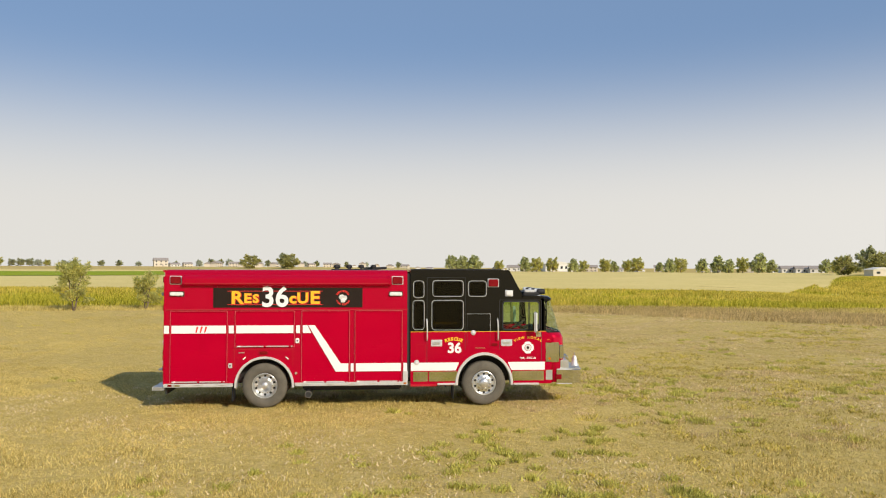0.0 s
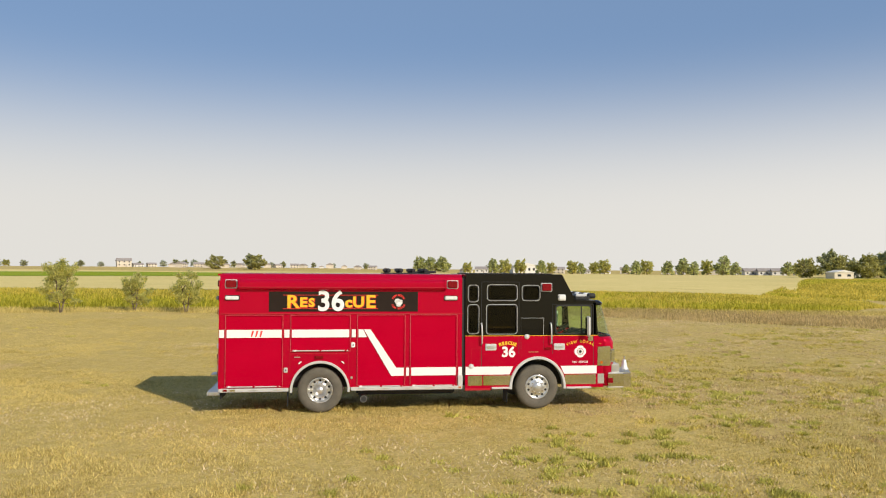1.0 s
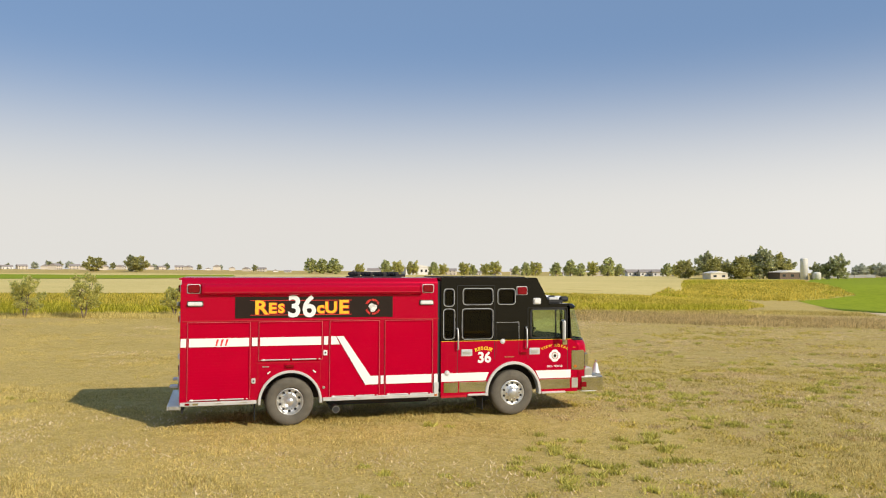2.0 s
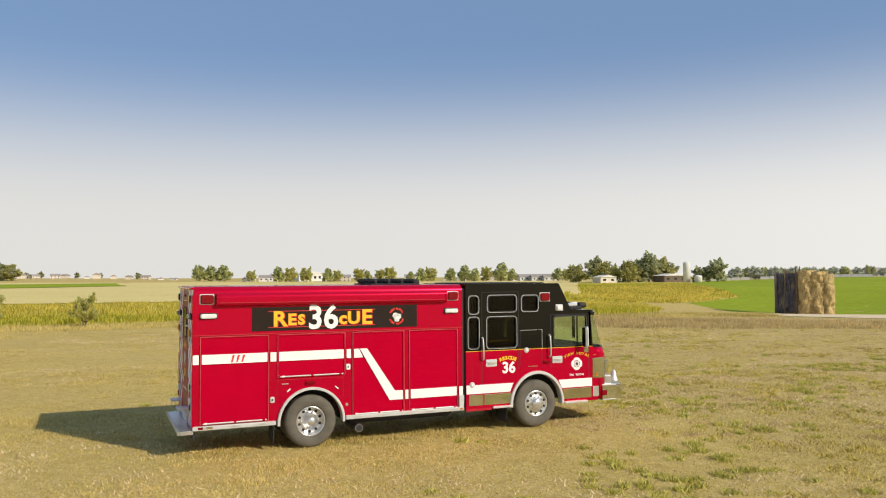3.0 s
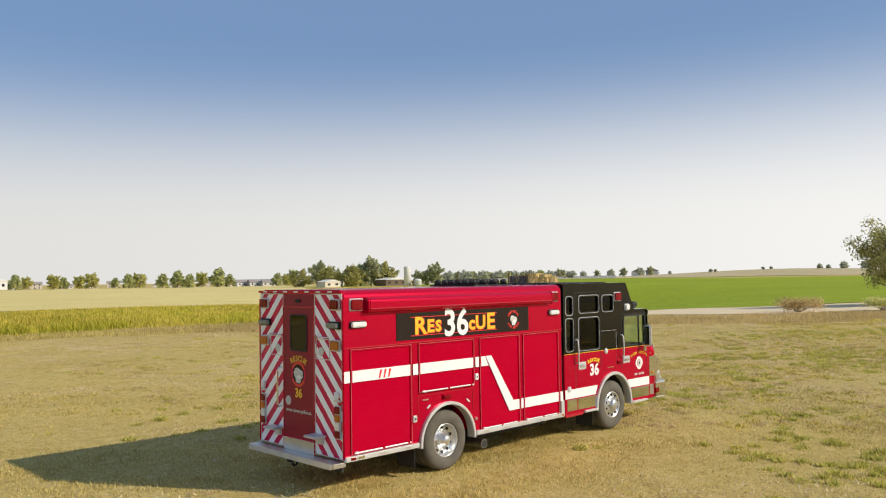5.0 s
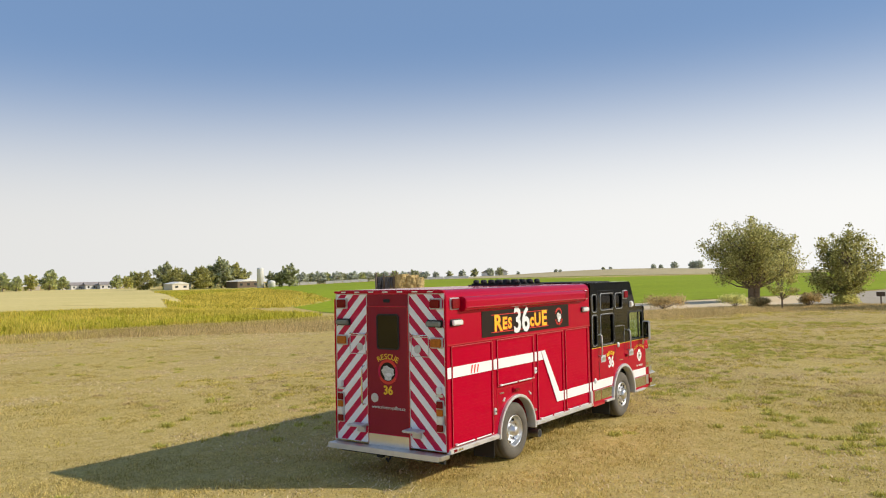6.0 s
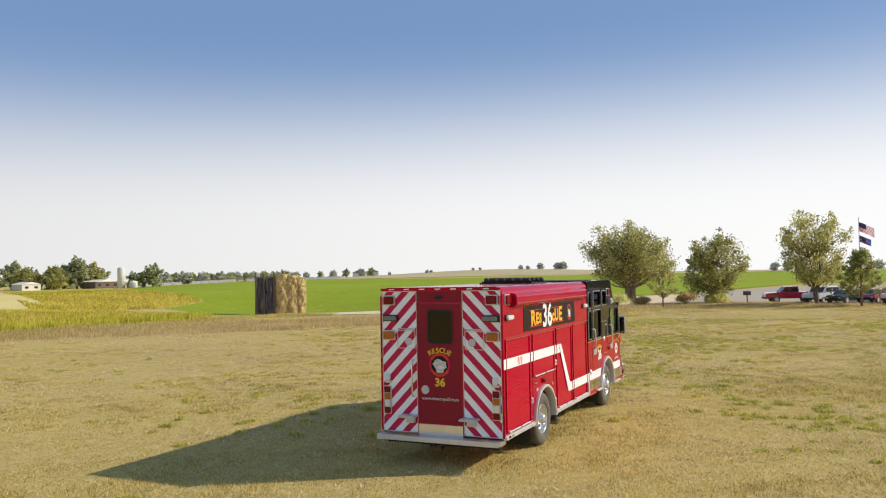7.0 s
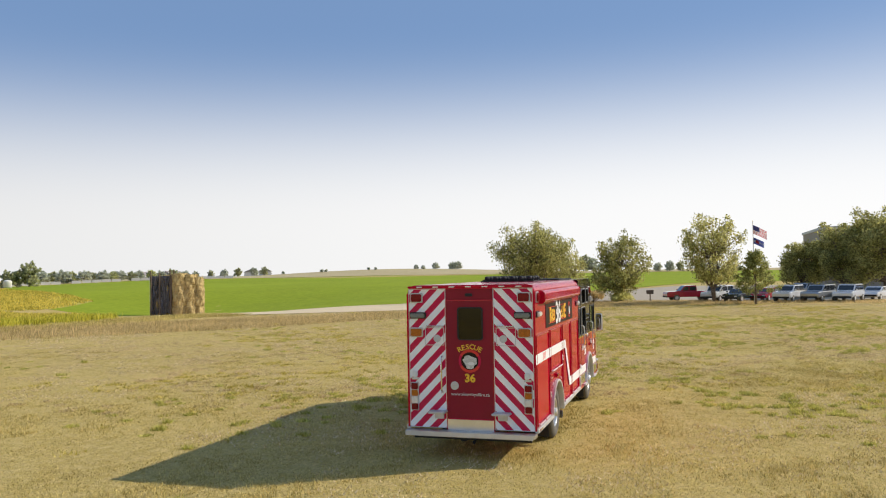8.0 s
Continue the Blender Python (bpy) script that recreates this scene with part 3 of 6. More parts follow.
    blades("crop", x[~ripe], y[~ripe], 5, 0.6, 0.14, 0.4, 0.5, CROP, "yellow-green crop beyond the grassy lane", "crop", 32)

    def fringe(x, y, rng):
        return grown(x, y) & (y > 40 + 4 * patchy(x, y, 0.3, 7))
    x, y = scatter(26000, -60, 70, 40, 52, 18, fringe)
    blades("fringe_grass", x, y, 6, 0.28, 0.012, 0.14, 0.5, GRASS, "dry grass fringe before the crop", "grass", 10)


build_grass()

# ---- the rescue truck: x forwards from its tail, y from its right side to its left, z up ----
W = 2.5
truck = thing("rescue_truck", "red and black rescue fire truck standing on dry grass", "fire truck")
truck.scale = (0.996, 1, 1)
SIDE = lambda x, z, d=0.012: pose(x, -d, z, 90, 0, 0)
REAR = lambda y, z, d=0.012: pose(-d, y, z, 90, 0, -90)


def arch(cx, cz, r, n=20, a0=0, a1=180, sz=1.0):
    return [(cx + r * math.cos(radians(a0 + (a1 - a0) * i / n)), cz + sz * r * math.sin(radians(a0 + (a1 - a0) * i / n))) for i in range(n + 1)]


RW, FW = (2.33, 0.53), (7.60, 0.54)

# body: upper part with rounded roof edges, lower part cut by the wheel arch
def roof_outline():
    out = [(0.0, 2.33), (0.0, 3.10)]
    for i in range(15):
        a = radians(180 - 90 * i / 14)
        out.append((0.16 + 0.16 * math.cos(a), 3.13 + 0.15 * math.sin(a)))
    for i in range(15):
        a = radians(90 - 90 * i / 14)
        out.append((W - 0.16 + 0.16 * math.cos(a), 3.13 + 0.15 * math.sin(a)))
    return out + [(W, 3.10), (W, 2.33)]


body = part("body", prism(roof_outline(), 0.02, 5.72, "x", 0.008, 1), RED, truck, "glossy red body shell")
lower = [(0.02, 0.60), (1.60, 0.60)] + arch(RW[0], RW[1], 0.66, 20, 180, 0)[1:-1] + [(3.04, 0.60), (5.72, 0.60), (5.72, 2.326), (0.02, 2.326)]
part("lower_body", prism(lower, 0.012, W - 0.012, "y"), RED, truck)
part("wheel_housing", box(1.66, 3.0, 0.40, W - 0.40, 0.55, 1.16), BLACK_MATT, truck)
part("chassis_rail", box(0.2, 9.4, 0.75, 1.0, 0.50, 0.74, 0.01), BLACK_MATT, truck)
part("chassis_rail", box(0.2, 9.4, 1.5, 1.75, 0.50, 0.74, 0.01), BLACK_MATT, truck)
part("underbody_tank", box(3.2, 5.6, 0.35, 2.15, 0.36, 0.62, 0.04), BLACK_MATT, truck)
part("axle", lathe([(0.09, 0.3), (0.09, 1.0), (0.2, 1.1), (0.2, 1.4), (0.09, 1.5), (0.09, 2.2)], (RW[0], 0, RW[1]), "y", 16), BLACK_MATT, truck)
part("axle", lathe([(0.07, 0.3), (0.07, 2.2)], (FW[0], 0, FW[1]), "y", 12), BLACK_MATT, truck)
part("roof_edge_trim", box(0.0, 5.74, -0.008, 0.012, 2.325, 2.345, 0.004), RED_TRIM, truck)
part("roof_edge_trim", box(0.0, 5.74, W - 0.012, W + 0.008, 2.325, 2.345, 0.004), RED_TRIM, truck)
part("corner_edge", box(-0.012, 0.03, -0.012, 0.035, 0.56, 3.12, 0.008), RED, truck)
part("corner_edge", box(-0.012, 0.03, W - 0.035, W + 0.012, 0.56, 3.12, 0.008), RED, truck)
part("body_gap_seal", box(5.72, 5.80, 0.05, W - 0.05, 0.7, 3.2), BLACK_MATT, truck, "black gap between body and cab")
# roof edge drip cap at the tail
part("drip_cap", box(-0.05, 0.04, 0.02, W - 0.02, 3.225, 3.265, 0.01), RED, truck)
for k in range(7):
    y = 0.28 + k * 0.325
    part("marker_lamp", box(-0.07, -0.05, y - 0.06, y + 0.06, 3.236, 3.256, 0.006), LENS_CLEAR, truck)


def slats(x0, x1, z0, z1, y, out):
    """A roll-up shutter: rounded slats one above another."""
    pts, pitch = [], 0.058
    n = int((z1 - z0) / pitch)
    pitch = (z1 - z0) / n
    for i in range(n):
        for u, d in ((0.0, 0.0), (0.004, 0.00090), (0.5, 0.00094), (0.960, 0.00090), (0.970, 0.00069), (0.980, 0.00046), (0.990, 0.00024)):
            pts.append((z0 + (i + u) * pitch, d))
    pts.append((z1, 0.0))
    b = bmesh.new()
    rows = [[b.verts.new((x, y + out * d, z)) for x in (x0, x1)] for z, d in pts]
    for r0, r1 in zip(rows, rows[1:]):
        b.faces.new((r0[0], r0[1], r1[1], r1[0]))
    back = [b.verts.new((x, y - out * 0.012, z)) for x, z in ((x0, z0), (x1, z0), (x1, z1), (x0, z1))]
    b.faces.new(back)
    bmesh.ops.recalc_face_normals(b, faces=b.faces)
    return b


DOORS = [(0.14, 1.46, 0.625), (1.635, 3.035, 1.45), (3.195, 4.34, 0.60), (4.46, 5.60, 0.60)]
for out, yb in ((-1, 0.012), (1, W - 0.012)):
    for x0, x1, z0 in DOORS:
        z1 = 2.31
        d = part("roll_up_door", slats(x0 + 0.028, x1 - 0.028, z0 + 0.04, z1 - 0.03, yb + out * 0.002, out), RED_SLAT, truck, "red slatted roll-up compartment door")
        fr = ring_prism([(x0, z0), (x1, z0), (x1, z1), (x0, z1)], [(x0 + 0.03, z0 + 0.03), (x1 - 0.03, z0 + 0.03), (x1 - 0.03, z1 - 0.03), (x0 + 0.03, z1 - 0.03)], yb, yb + out * 0.018)
        part("door_frame", fr, RED, d)
        ed = ring_prism([(x0, z0), (x1, z0), (x1, z1), (x0, z1)], [(x0 + 0.007, z0 + 0.007), (x1 - 0.007, z0 + 0.007), (x1 - 0.007, z1 - 0.007), (x0 + 0.007, z1 - 0.007)], yb + out * 0.018, yb + out * 0.024)
        part("frame_edge", ed, FRAME_EDGE, d)
        bar = tube([(x0 + 0.05, yb + out * 0.04, z0 + 0.02), (x1 - 0.05, yb + out * 0.04, z0 + 0.02)], 0.014, 8)
        part("lift_bar", bar, ALU_DULL, d, "bright aluminium lift bar")
        for fx in (0.08, 0.5, 0.92):
            xx = x0 + (x1 - x0) * fx
            part("bar_bracket", box(xx - 0.03, xx + 0.03, min(yb, yb + out * 0.055), max(yb, yb + out * 0.055), z0 + 0.004, z0 + 0.038, 0.006), RED if fx > 0.3 else WHITE, d)

# white stripe, broken at each frame, with its step down
def stripe(pts, y=-0.0065):
    return prism(pts, y, y - 0.004, "y")


S1, S2, S3, S4 = 1.965, 1.78, 1.052, 0.858
for xa, xb, yy in ((0.0, 0.115, -0.006), (0.17, 1.43, -0.004), (1.49, 1.61, -0.006), (1.665, 3.005, -0.004), (3.065, 3.16, -0.006)):
    part("stripe", prism([(xa, S2), (xb, S2), (xb, S1), (xa, S1)], yy - 0.004, yy - 0.0065, "y"), WHITE, truck, "white reflective side stripe")
part("stripe", prism([(3.225, S1), (3.335, S1), (3.425, S2), (3.225, S2)], -0.008, -0.0105), WHITE, truck, "white reflective side stripe")
part("stripe", prism([(3.35, S1), (3.51, S1), (4.13, S3), (4.31, S3), (4.31, S4), (4.01, S4)], -0.008, -0.0105), WHITE, truck, "white reflective stripe stepping down")
for xa, xb, yy in ((4.365, 4.435, -0.006), (4.49, 5.57, -0.004), (5.63, 5.72, -0.006)):
    part("stripe", prism([(xa, S4), (xb, S4), (xb, S3), (xa, S3)], yy - 0.004, yy - 0.0065, "y"), WHITE, truck, "white reflective side stripe")
for k in range(3):
    x = 0.72 + 0.10 * k
    part("stripe_mark", prism([(x, 1.80), (x + 0.03, 1.80), (x + 0.075, 1.94), (x + 0.03, 1.94)], -0.0105, -0.0125), SCARLET, truck, "slanted red bar mark on the stripe")

# awning housing and upper lamps
aw = part("awning_housing", prism(rounded(-0.12, 0.05, 2.895, 3.145, 0.08, 12), 0.47, 5.27, "x", 0.012), RED, truck, "red awning case along the roof edge")
part("end_cap", prism(rounded(-0.125, 0.05, 2.89, 3.15, 0.08, 8), 0.43, 0.47, "x", 0.006), RED, aw)
part("end_cap", prism(rounded(-0.125, 0.05, 2.89, 3.15, 0.08, 8), 5.27, 5.31, "x", 0.006), RED, aw)
part("front_rail", tube([(0.47, -0.118, 2.96), (5.27, -0.118, 2.96)], 0.012, 8), RED_TRIM, aw)


def flat_lamp(x0, x1, z0, z1, lens, label, y=0.0, parent=None, bezel=STEEL, depth=0.05):
    b = part("warning_lamp", box(x0, x1, y - 0.02, y + 0.01, z0, z1, 0.012), bezel, parent or truck, label)
    part("lens", box(x0 + 0.018, x1 - 0.018, y - depth, y - 0.015, z0 + 0.016, z1 - 0.016, 0.016, 3), lens, b)
    return b


flat_lamp(0.12, 0.40, 2.93, 3.135, LENS_RED, "red warning lamp in a chrome bezel")
flat_lamp(5.34, 5.62, 2.93, 3.135, LENS_RED, "red warning lamp in a chrome bezel")
flat_lamp(0.12, 0.46, 2.65, 2.77, LENS_CLEAR, "clear scene lamp in a dark bezel", bezel=BLACK_MATT, depth=0.07)
flat_lamp(5.27, 5.61, 2.65, 2.77, LENS_CLEAR, "clear scene lamp in a dark bezel", bezel=BLACK_MATT, depth=0.07)

# banner with the truck's name
ban = part("banner", box(1.125, 4.64, -0.008, 0.005, 2.387, 2.855), BANNER, truck, "dark brown name banner")
for z, x0, x1 in ((2.775, 1.45, 3.69), (2.455, 1.45, 3.69)):
    part("rule_line", box(x0, x1, -0.0105, -0.008, z - 0.006, z + 0.006), SCARLET, ban)
name_row = [("R", 1.68, 0.42, GOLD), ("E", 1.93, 0.31, GOLD), ("S", 2.12, 0.27, GOLD), ("c", 2.99, 0.35, GOLD), ("U", 3.225, 0.35, GOLD), ("E", 3.51, 0.42, GOLD)]
for ch, x, size, mat in name_row:
    z = 2.60 - (0.40 - size) * 0.12
    letters(ch, size, SIDE(x, z, 0.0105), SCARLET, ban, "letter_edge", "", 0.001, 0.020, 1.14)
    letters(ch, size, SIDE(x - 0.006, z + 0.006, 0.0135), GOLD, ban, "letter", "gold letter with a red edge", 0.001, 0.011, 1.14)
for ch, x in (("3", 2.405), ("6", 2.73)):
    letters(ch, 0.66, SIDE(x, 2.615, 0.0165), WHITE, ban, "numeral", "large white numeral", 0.001, 0.016, 0.98)


def emblem(m, r, parent, full=False):
    """A round badge: red ring, pale patch in the middle."""
    def disc(rad, d, mat, nm, sx=1.0, sz=1.0, dx=0.0, dz=0.0):
        b = lathe([(rad, 0), (rad, -d)], (0, 0, 0), "y", 28)
        for v in b.verts:
            v.co.x = v.co.x * sx + dx
            v.co.z = v.co.z * sz + dz
        bmesh.ops.transform(b, matrix=m, verts=b.verts)
        return part(nm, b, mat, parent)
    if full:
        disc(r, 0.003, RED_CHEV, "badge_ring")
        disc(r * 0.78, 0.004, BANNER, "badge_field")
    for a0, a1 in ((30, 150), (210, 330)) if full else ():
        outer = arch(0, 0, r, 10, a0, a1)
        inner = arch(0, 0, r * 0.76, 10, a0, a1)
        b = prism(outer + inner[::-1], -0.001, -0.005, "y")
        bmesh.ops.transform(b, matrix=m, verts=b.verts)
        part("badge_band", b, SCARLET, parent)
    blob = random.Random(4)
    pts = []
    for k in range(22):
        a = 2 * math.pi * k / 22
        q = r * ((0.58 if full else 0.46) + 0.10 * blob.uniform(-1, 1) + 0.05 * math.sin(3 * a))
        pts.append((1.12 * q * math.cos(a) + 0.03 * r, 0.92 * q * math.sin(a) - 0.06 * r))
    b = prism(pts, -0.001, -0.0065, "y")
    bmesh.ops.transform(b, matrix=m, verts=b.verts)
    part("badge_patch", b, PALE, parent, "pale irregular emblem patch")
    disc(r * 0.16, 0.0072, WHITE, "badge_patch", 1.8, 0.9, 0.12 * r, -0.22 * r)
    disc(r * 0.12, 0.0072, FRAME_GREY, "badge_patch", 1.5, 0.6, 0.10 * r, 0.10 * r)
    disc(r * 0.09, 0.0072, FRAME_GREY, "badge_patch", 1.0, 1.2, -0.28 * r, 0.0)


emblem(Matrix.Translation((4.17, -0.009, 2.62)), 0.20, ban)

# rub rails, fenders, mud flaps
def rail(x0, x1, y0=-0.045):
    b = part("rub_rail", box(x0, x1, y0, 0.03, 0.525, 0.605, 0.01), ALU_DULL, truck, "bright aluminium rub rail")
    n = max(2, int((x1 - x0) / 0.5))
    for k in range(n):
        x = x0 + (x1 - x0) * (k + 0.5) / n
        part("rail_slot", box(x - 0.08, x + 0.08, y0 - 0.002, y0 + 0.004, 0.553, 0.577, 0.0), ALU, b)
    return b


r1 = rail(0.0, 1.60)
part("side_marker", box(0.10, 0.20, -0.05, -0.04, 0.545, 0.59, 0.004), LENS_RED, r1, "small red side marker")
part("side_marker", box(0.26, 0.38, -0.05, -0.04, 0.545, 0.59, 0.004), CHROME, r1)
r2 = rail(3.05, 5.73)
part("rail_end", box(5.62, 5.735, -0.04, 0.02, 0.60, 0.86, 0.008), ALU_DULL, r2)
part("rail_marker", box(5.63, 5.70, -0.05, -0.04, 0.545, 0.59, 0.004), LENS_AMBER, r2)
for yb in (W - 0.03,):
    part("rub_rail", box(0.0, 1.60, yb, W + 0.045, 0.525, 0.605, 0.01), ALU_DULL, truck)
    part("rub_rail", box(3.05, 5.73, yb, W + 0.045, 0.525, 0.605, 0.01), ALU_DULL, truck)


def fender(c, ri, ro, y0, y1, sz):
    outer = arch(c[0], c[1], ro, 28, -3, 183, sz)
    inner = arch(c[0], c[1], ri, 28, -3, 183, sz)
    return prism(outer + inner[::-1], y0, y1, "y", 0.008, 2)


part("fender", fender(RW, 0.645, 0.70, -0.045, 0.14, 1.0), ALU_DULL, truck, "bright aluminium wheel arch trim")
part("fender", fender(RW, 0.625, 0.70, W - 0.14, W + 0.055, 1.0), ALU_DULL, truck)
part("fender", fender(FW, 0.645, 0.708, -0.045, 0.14, 1.06), ALU_DULL, truck, "bright aluminium wheel arch trim")
part("fender", fender(FW, 0.625, 0.715, W - 0.14, W + 0.055, 1.06), ALU_DULL, truck)
for x, y0 in ((1.56, 0.06), (1.56, W - 0.62), (6.84, 0.06), (6.84, W - 0.5)):
    part("mud_flap", box(x, x + 0.02, y0, y0 + 0.45, 0.16, 0.66, 0.005), BLACK_MATT, truck, "black rubber mud flap")
# fender panel details
part("fender_seam", prism([(1.60, 1.405), (3.00, 1.405), (3.00, 1.395), (1.60, 1.395)], 0.01, 0.004), RED_TRIM, truck)
part("fender_seam", prism([(1.62, 1.0), (1.63, 1.0), (1.63, 1.40), (1.62, 1.40)], 0.01, 0.004), RED_TRIM, truck)
part("fender_seam", prism([(2.99, 1.0), (3.0, 1.0), (3.0, 1.40), (2.99, 1.40)], 0.01, 0.004), RED_TRIM, truck)
flat_lamp(2.20, 2.42, 1.27, 1.37, LENS_RED, "small red warning lamp over the wheel arch", depth=0.04, bezel=RED)
for x, a in ((1.86, -40), (2.86, 40)):
    b = box(-0.045, 0.045, -0.012, 0.014, -0.014, 0.014, 0.004)
    bmesh.ops.transform(b, matrix=pose(x, 0, 1.19, 0, a, 0), verts=b.verts)
    part("fender_lamp", b, LENS_CLEAR, truck)
part("vent_plate", box(1.72, 1.86, -0.002, 0.014, 1.31, 1.33), ALU, truck)
for x, z in ((1.53, 1.02), (3.10, 1.60)):
    lk = part("latch", box(x - 0.045, x + 0.045, -0.02, 0.014, z - 0.06, z + 0.06, 0.012), ALU_DULL if z < 1.3 else WHITE, truck, "small aluminium latch")
    part("keyhole", lathe([(0.018, -0.024), (0.018, -0.018)], (x, 0, z), "y", 12), BLACK_MATT, lk)
part("fuel_cap", lathe([(0.03, -0.015), (0.03, 0.014)], (3.07, 0, 0.83), "y", 16), ALU, truck)
part("exhaust_pipe", lathe([(0.075, -0.03), (0.085, -0.03), (0.085, 0.7), (0.075, 0.7), (0.07, 0.0)], (3.36, 0.10, 0.31), "y", 20), EXHAUST, truck, "sooty side exhaust pipe")
part("exhaust_mouth", lathe([(0.068, -0.034), (0.068, -0.028)], (3.36, 0.10, 0.31), "y", 20), BLACK_MATT, truck)


def wheel(c, y, side, dual):
    """A truck wheel: tyre, polished rim with hand holes, hub and nuts. side: -1 right, 1 left."""
    w = thing("wheel", "", "")
    w.parent = truck
    for key in ("label", "category", "group", "kind"):
        if key in w:
            del w[key]
    s = -side
    R0 = 0.54

    def turned(profile, name, mat, label="", seg=40):
        return part(name, lathe([(r, y + s * h) for r, h in profile], (c[0], 0, c[1]), "y", seg, None, True if name == "tyre" else "open"), mat, w, label, True)
    prof = [(0.295, 0.035), (0.33, 0.012), (0.40, 0.0), (0.46, 0.006), (0.50, 0.028), (0.53, 0.05), (R0, 0.075), (R0, 0.135), (0.528, 0.14), (R0, 0.145), (R0, 0.205), (0.528, 0.21), (R0, 0.215), (R0, 0.255), (0.52, 0.28), (0.46, 0.31), (0.30, 0.29)]
    ty = turned(prof, "tyre", TYRE, "dusty black tyre", 88)
    # shoulder grooves: every other pair of segments is pressed in
    for k, v in enumerate(ty.data.vertices):
        dx, dz = v.co.x - c[0], v.co.z - c[1]
        r = math.hypot(dx, dz)
        if r > 0.505 and int(math.degrees(math.atan2(dz, dx)) / 4.0909 + 200) % 2:
            q = (r - 0.016) / r
            v.co.x, v.co.z = c[0] + dx * q, c[1] + dz * q
    if dual:
        rim = [(0.30, 0.03), (0.292, 0.022), (0.28, 0.03), (0.272, 0.06), (0.262, 0.125), (0.225, 0.145), (0.14, 0.135), (0.135, 0.105), (0.0, 0.10)]
        hub = [(0.125, 0.11), (0.12, 0.05), (0.09, 0.03), (0.085, -0.005), (0.07, -0.02), (0.0, -0.022)]
        ring, zf = 0.18, 0.128
    else:
        rim = [(0.30, 0.03), (0.292, 0.018), (0.27, 0.012), (0.262, 0.03), (0.235, 0.05), (0.18, 0.03), (0.14, 0.012), (0.12, 0.01), (0.0, 0.01)]
        hub = [(0.125, 0.02), (0.118, -0.03), (0.095, -0.055), (0.05, -0.065), (0.0, -0.066)]
        ring, zf = 0.155, 0.012
    turned(rim, "rim", RIM, "polished metal rim")
    turned(hub, "hub", RIM, "", 24)
    for i in range(10):
        a = 2 * math.pi * i / 10
        px, pz = c[0] + ring * math.cos(a), c[1] + ring * math.sin(a)
        part("wheel_nut", lathe([(0.017, y + s * zf), (0.017, y + s * (zf - 0.03)), (0.009, y + s * (zf - 0.036))], (px, 0, pz), "y", 6), CHROME, w)
        a += math.pi / 10
        px, pz = c[0] + 0.222 * math.cos(a), c[1] + 0.222 * math.sin(a)
        hz = 0.14 if dual else 0.042
        part("hand_hole", lathe([(0.028, y + s * (hz - 0.014)), (0.028, y + s * (hz + 0.01))], (px, 0, pz), "y", 14), BLACK_MATT, w)
    if dual:
        part("inner_tyre", lathe([(r, y + s * (h + 0.34)) for r, h in prof], (c[0], 0, c[1]), "y", 32, None, True), TYRE, w, "", True)


wheel(RW, 0.03, -1, True)
wheel(RW, W - 0.03, 1, True)
wheel(FW, 0.02, -1, False)
wheel(FW, W - 0.02, 1, False)

# ---- cab ----
CB, CT = 5.80, 3.29
ZB = 1.795
# lower half, red
low = [(CB, 0.50), (6.87, 0.50)] + arch(FW[0], FW[1], 0.66, 20, 180, 0, 1.06)[1:-1] + [(8.30, 0.52), (9.28, 0.52), (9.28, 1.66), (9.18, 1.76), (9.12, ZB), (CB, ZB)]
for y0, y1 in ((0.0, 0.07), (W - 0.07, W)):
    part("cab_side", prism(low, y0, y1, "y", 0.006, 1), RED, truck, "glossy red lower cab side")
part("cab_floor", box(CB + 0.02, 9.2, 0.06, W - 0.06, 1.18, 1.24), DARK_IN, truck)
part("cab_back_panel", box(CB, CB + 0.05, 0.06, W - 0.06, 0.6, ZB), BLACK_MATT, truck)
part("engine_housing", box(6.3, 9.1, 0.72, W - 0.72, 0.5, 1.2), BLACK_MATT, truck)
part("front_wheel_housing", box(6.95, 8.25, 0.45, W - 0.45, 0.55, 1.17), BLACK_MATT, truck)


def plan_arc(x_side, x_mid, n=25):
    """The cab's front in plan: corners set back, the middle bulging."""
    out = []
    for i in range(n):
        u = math.sin(math.pi / 2 * (-1 + 2 * i / (n - 1)))
        out.append((x_side + (x_mid - x_side) * (1 - abs(u) ** 8) ** 0.5, W / 2 + u * W / 2))
    return out


def loft(levels, y_in=0.0, thick=0.0):
    """A curved front skin: rows of plan points at heights."""
    b = bmesh.new()
    rows = [[b.verts.new((x, y_in + y * (1 - 2 * y_in / W), z)) for x, y in pts] for pts, z in levels]
    for r0, r1 in zip(rows, rows[1:]):
        for i in range(len(r0) - 1):
            b.faces.new((r0[i], r0[i + 1], r1[i + 1], r1[i]))
    if thick:
        bmesh.ops.recalc_face_normals(b, faces=b.faces)
        bmesh.ops.solidify(b, geom=list(b.faces), thickness=thick)
    return b


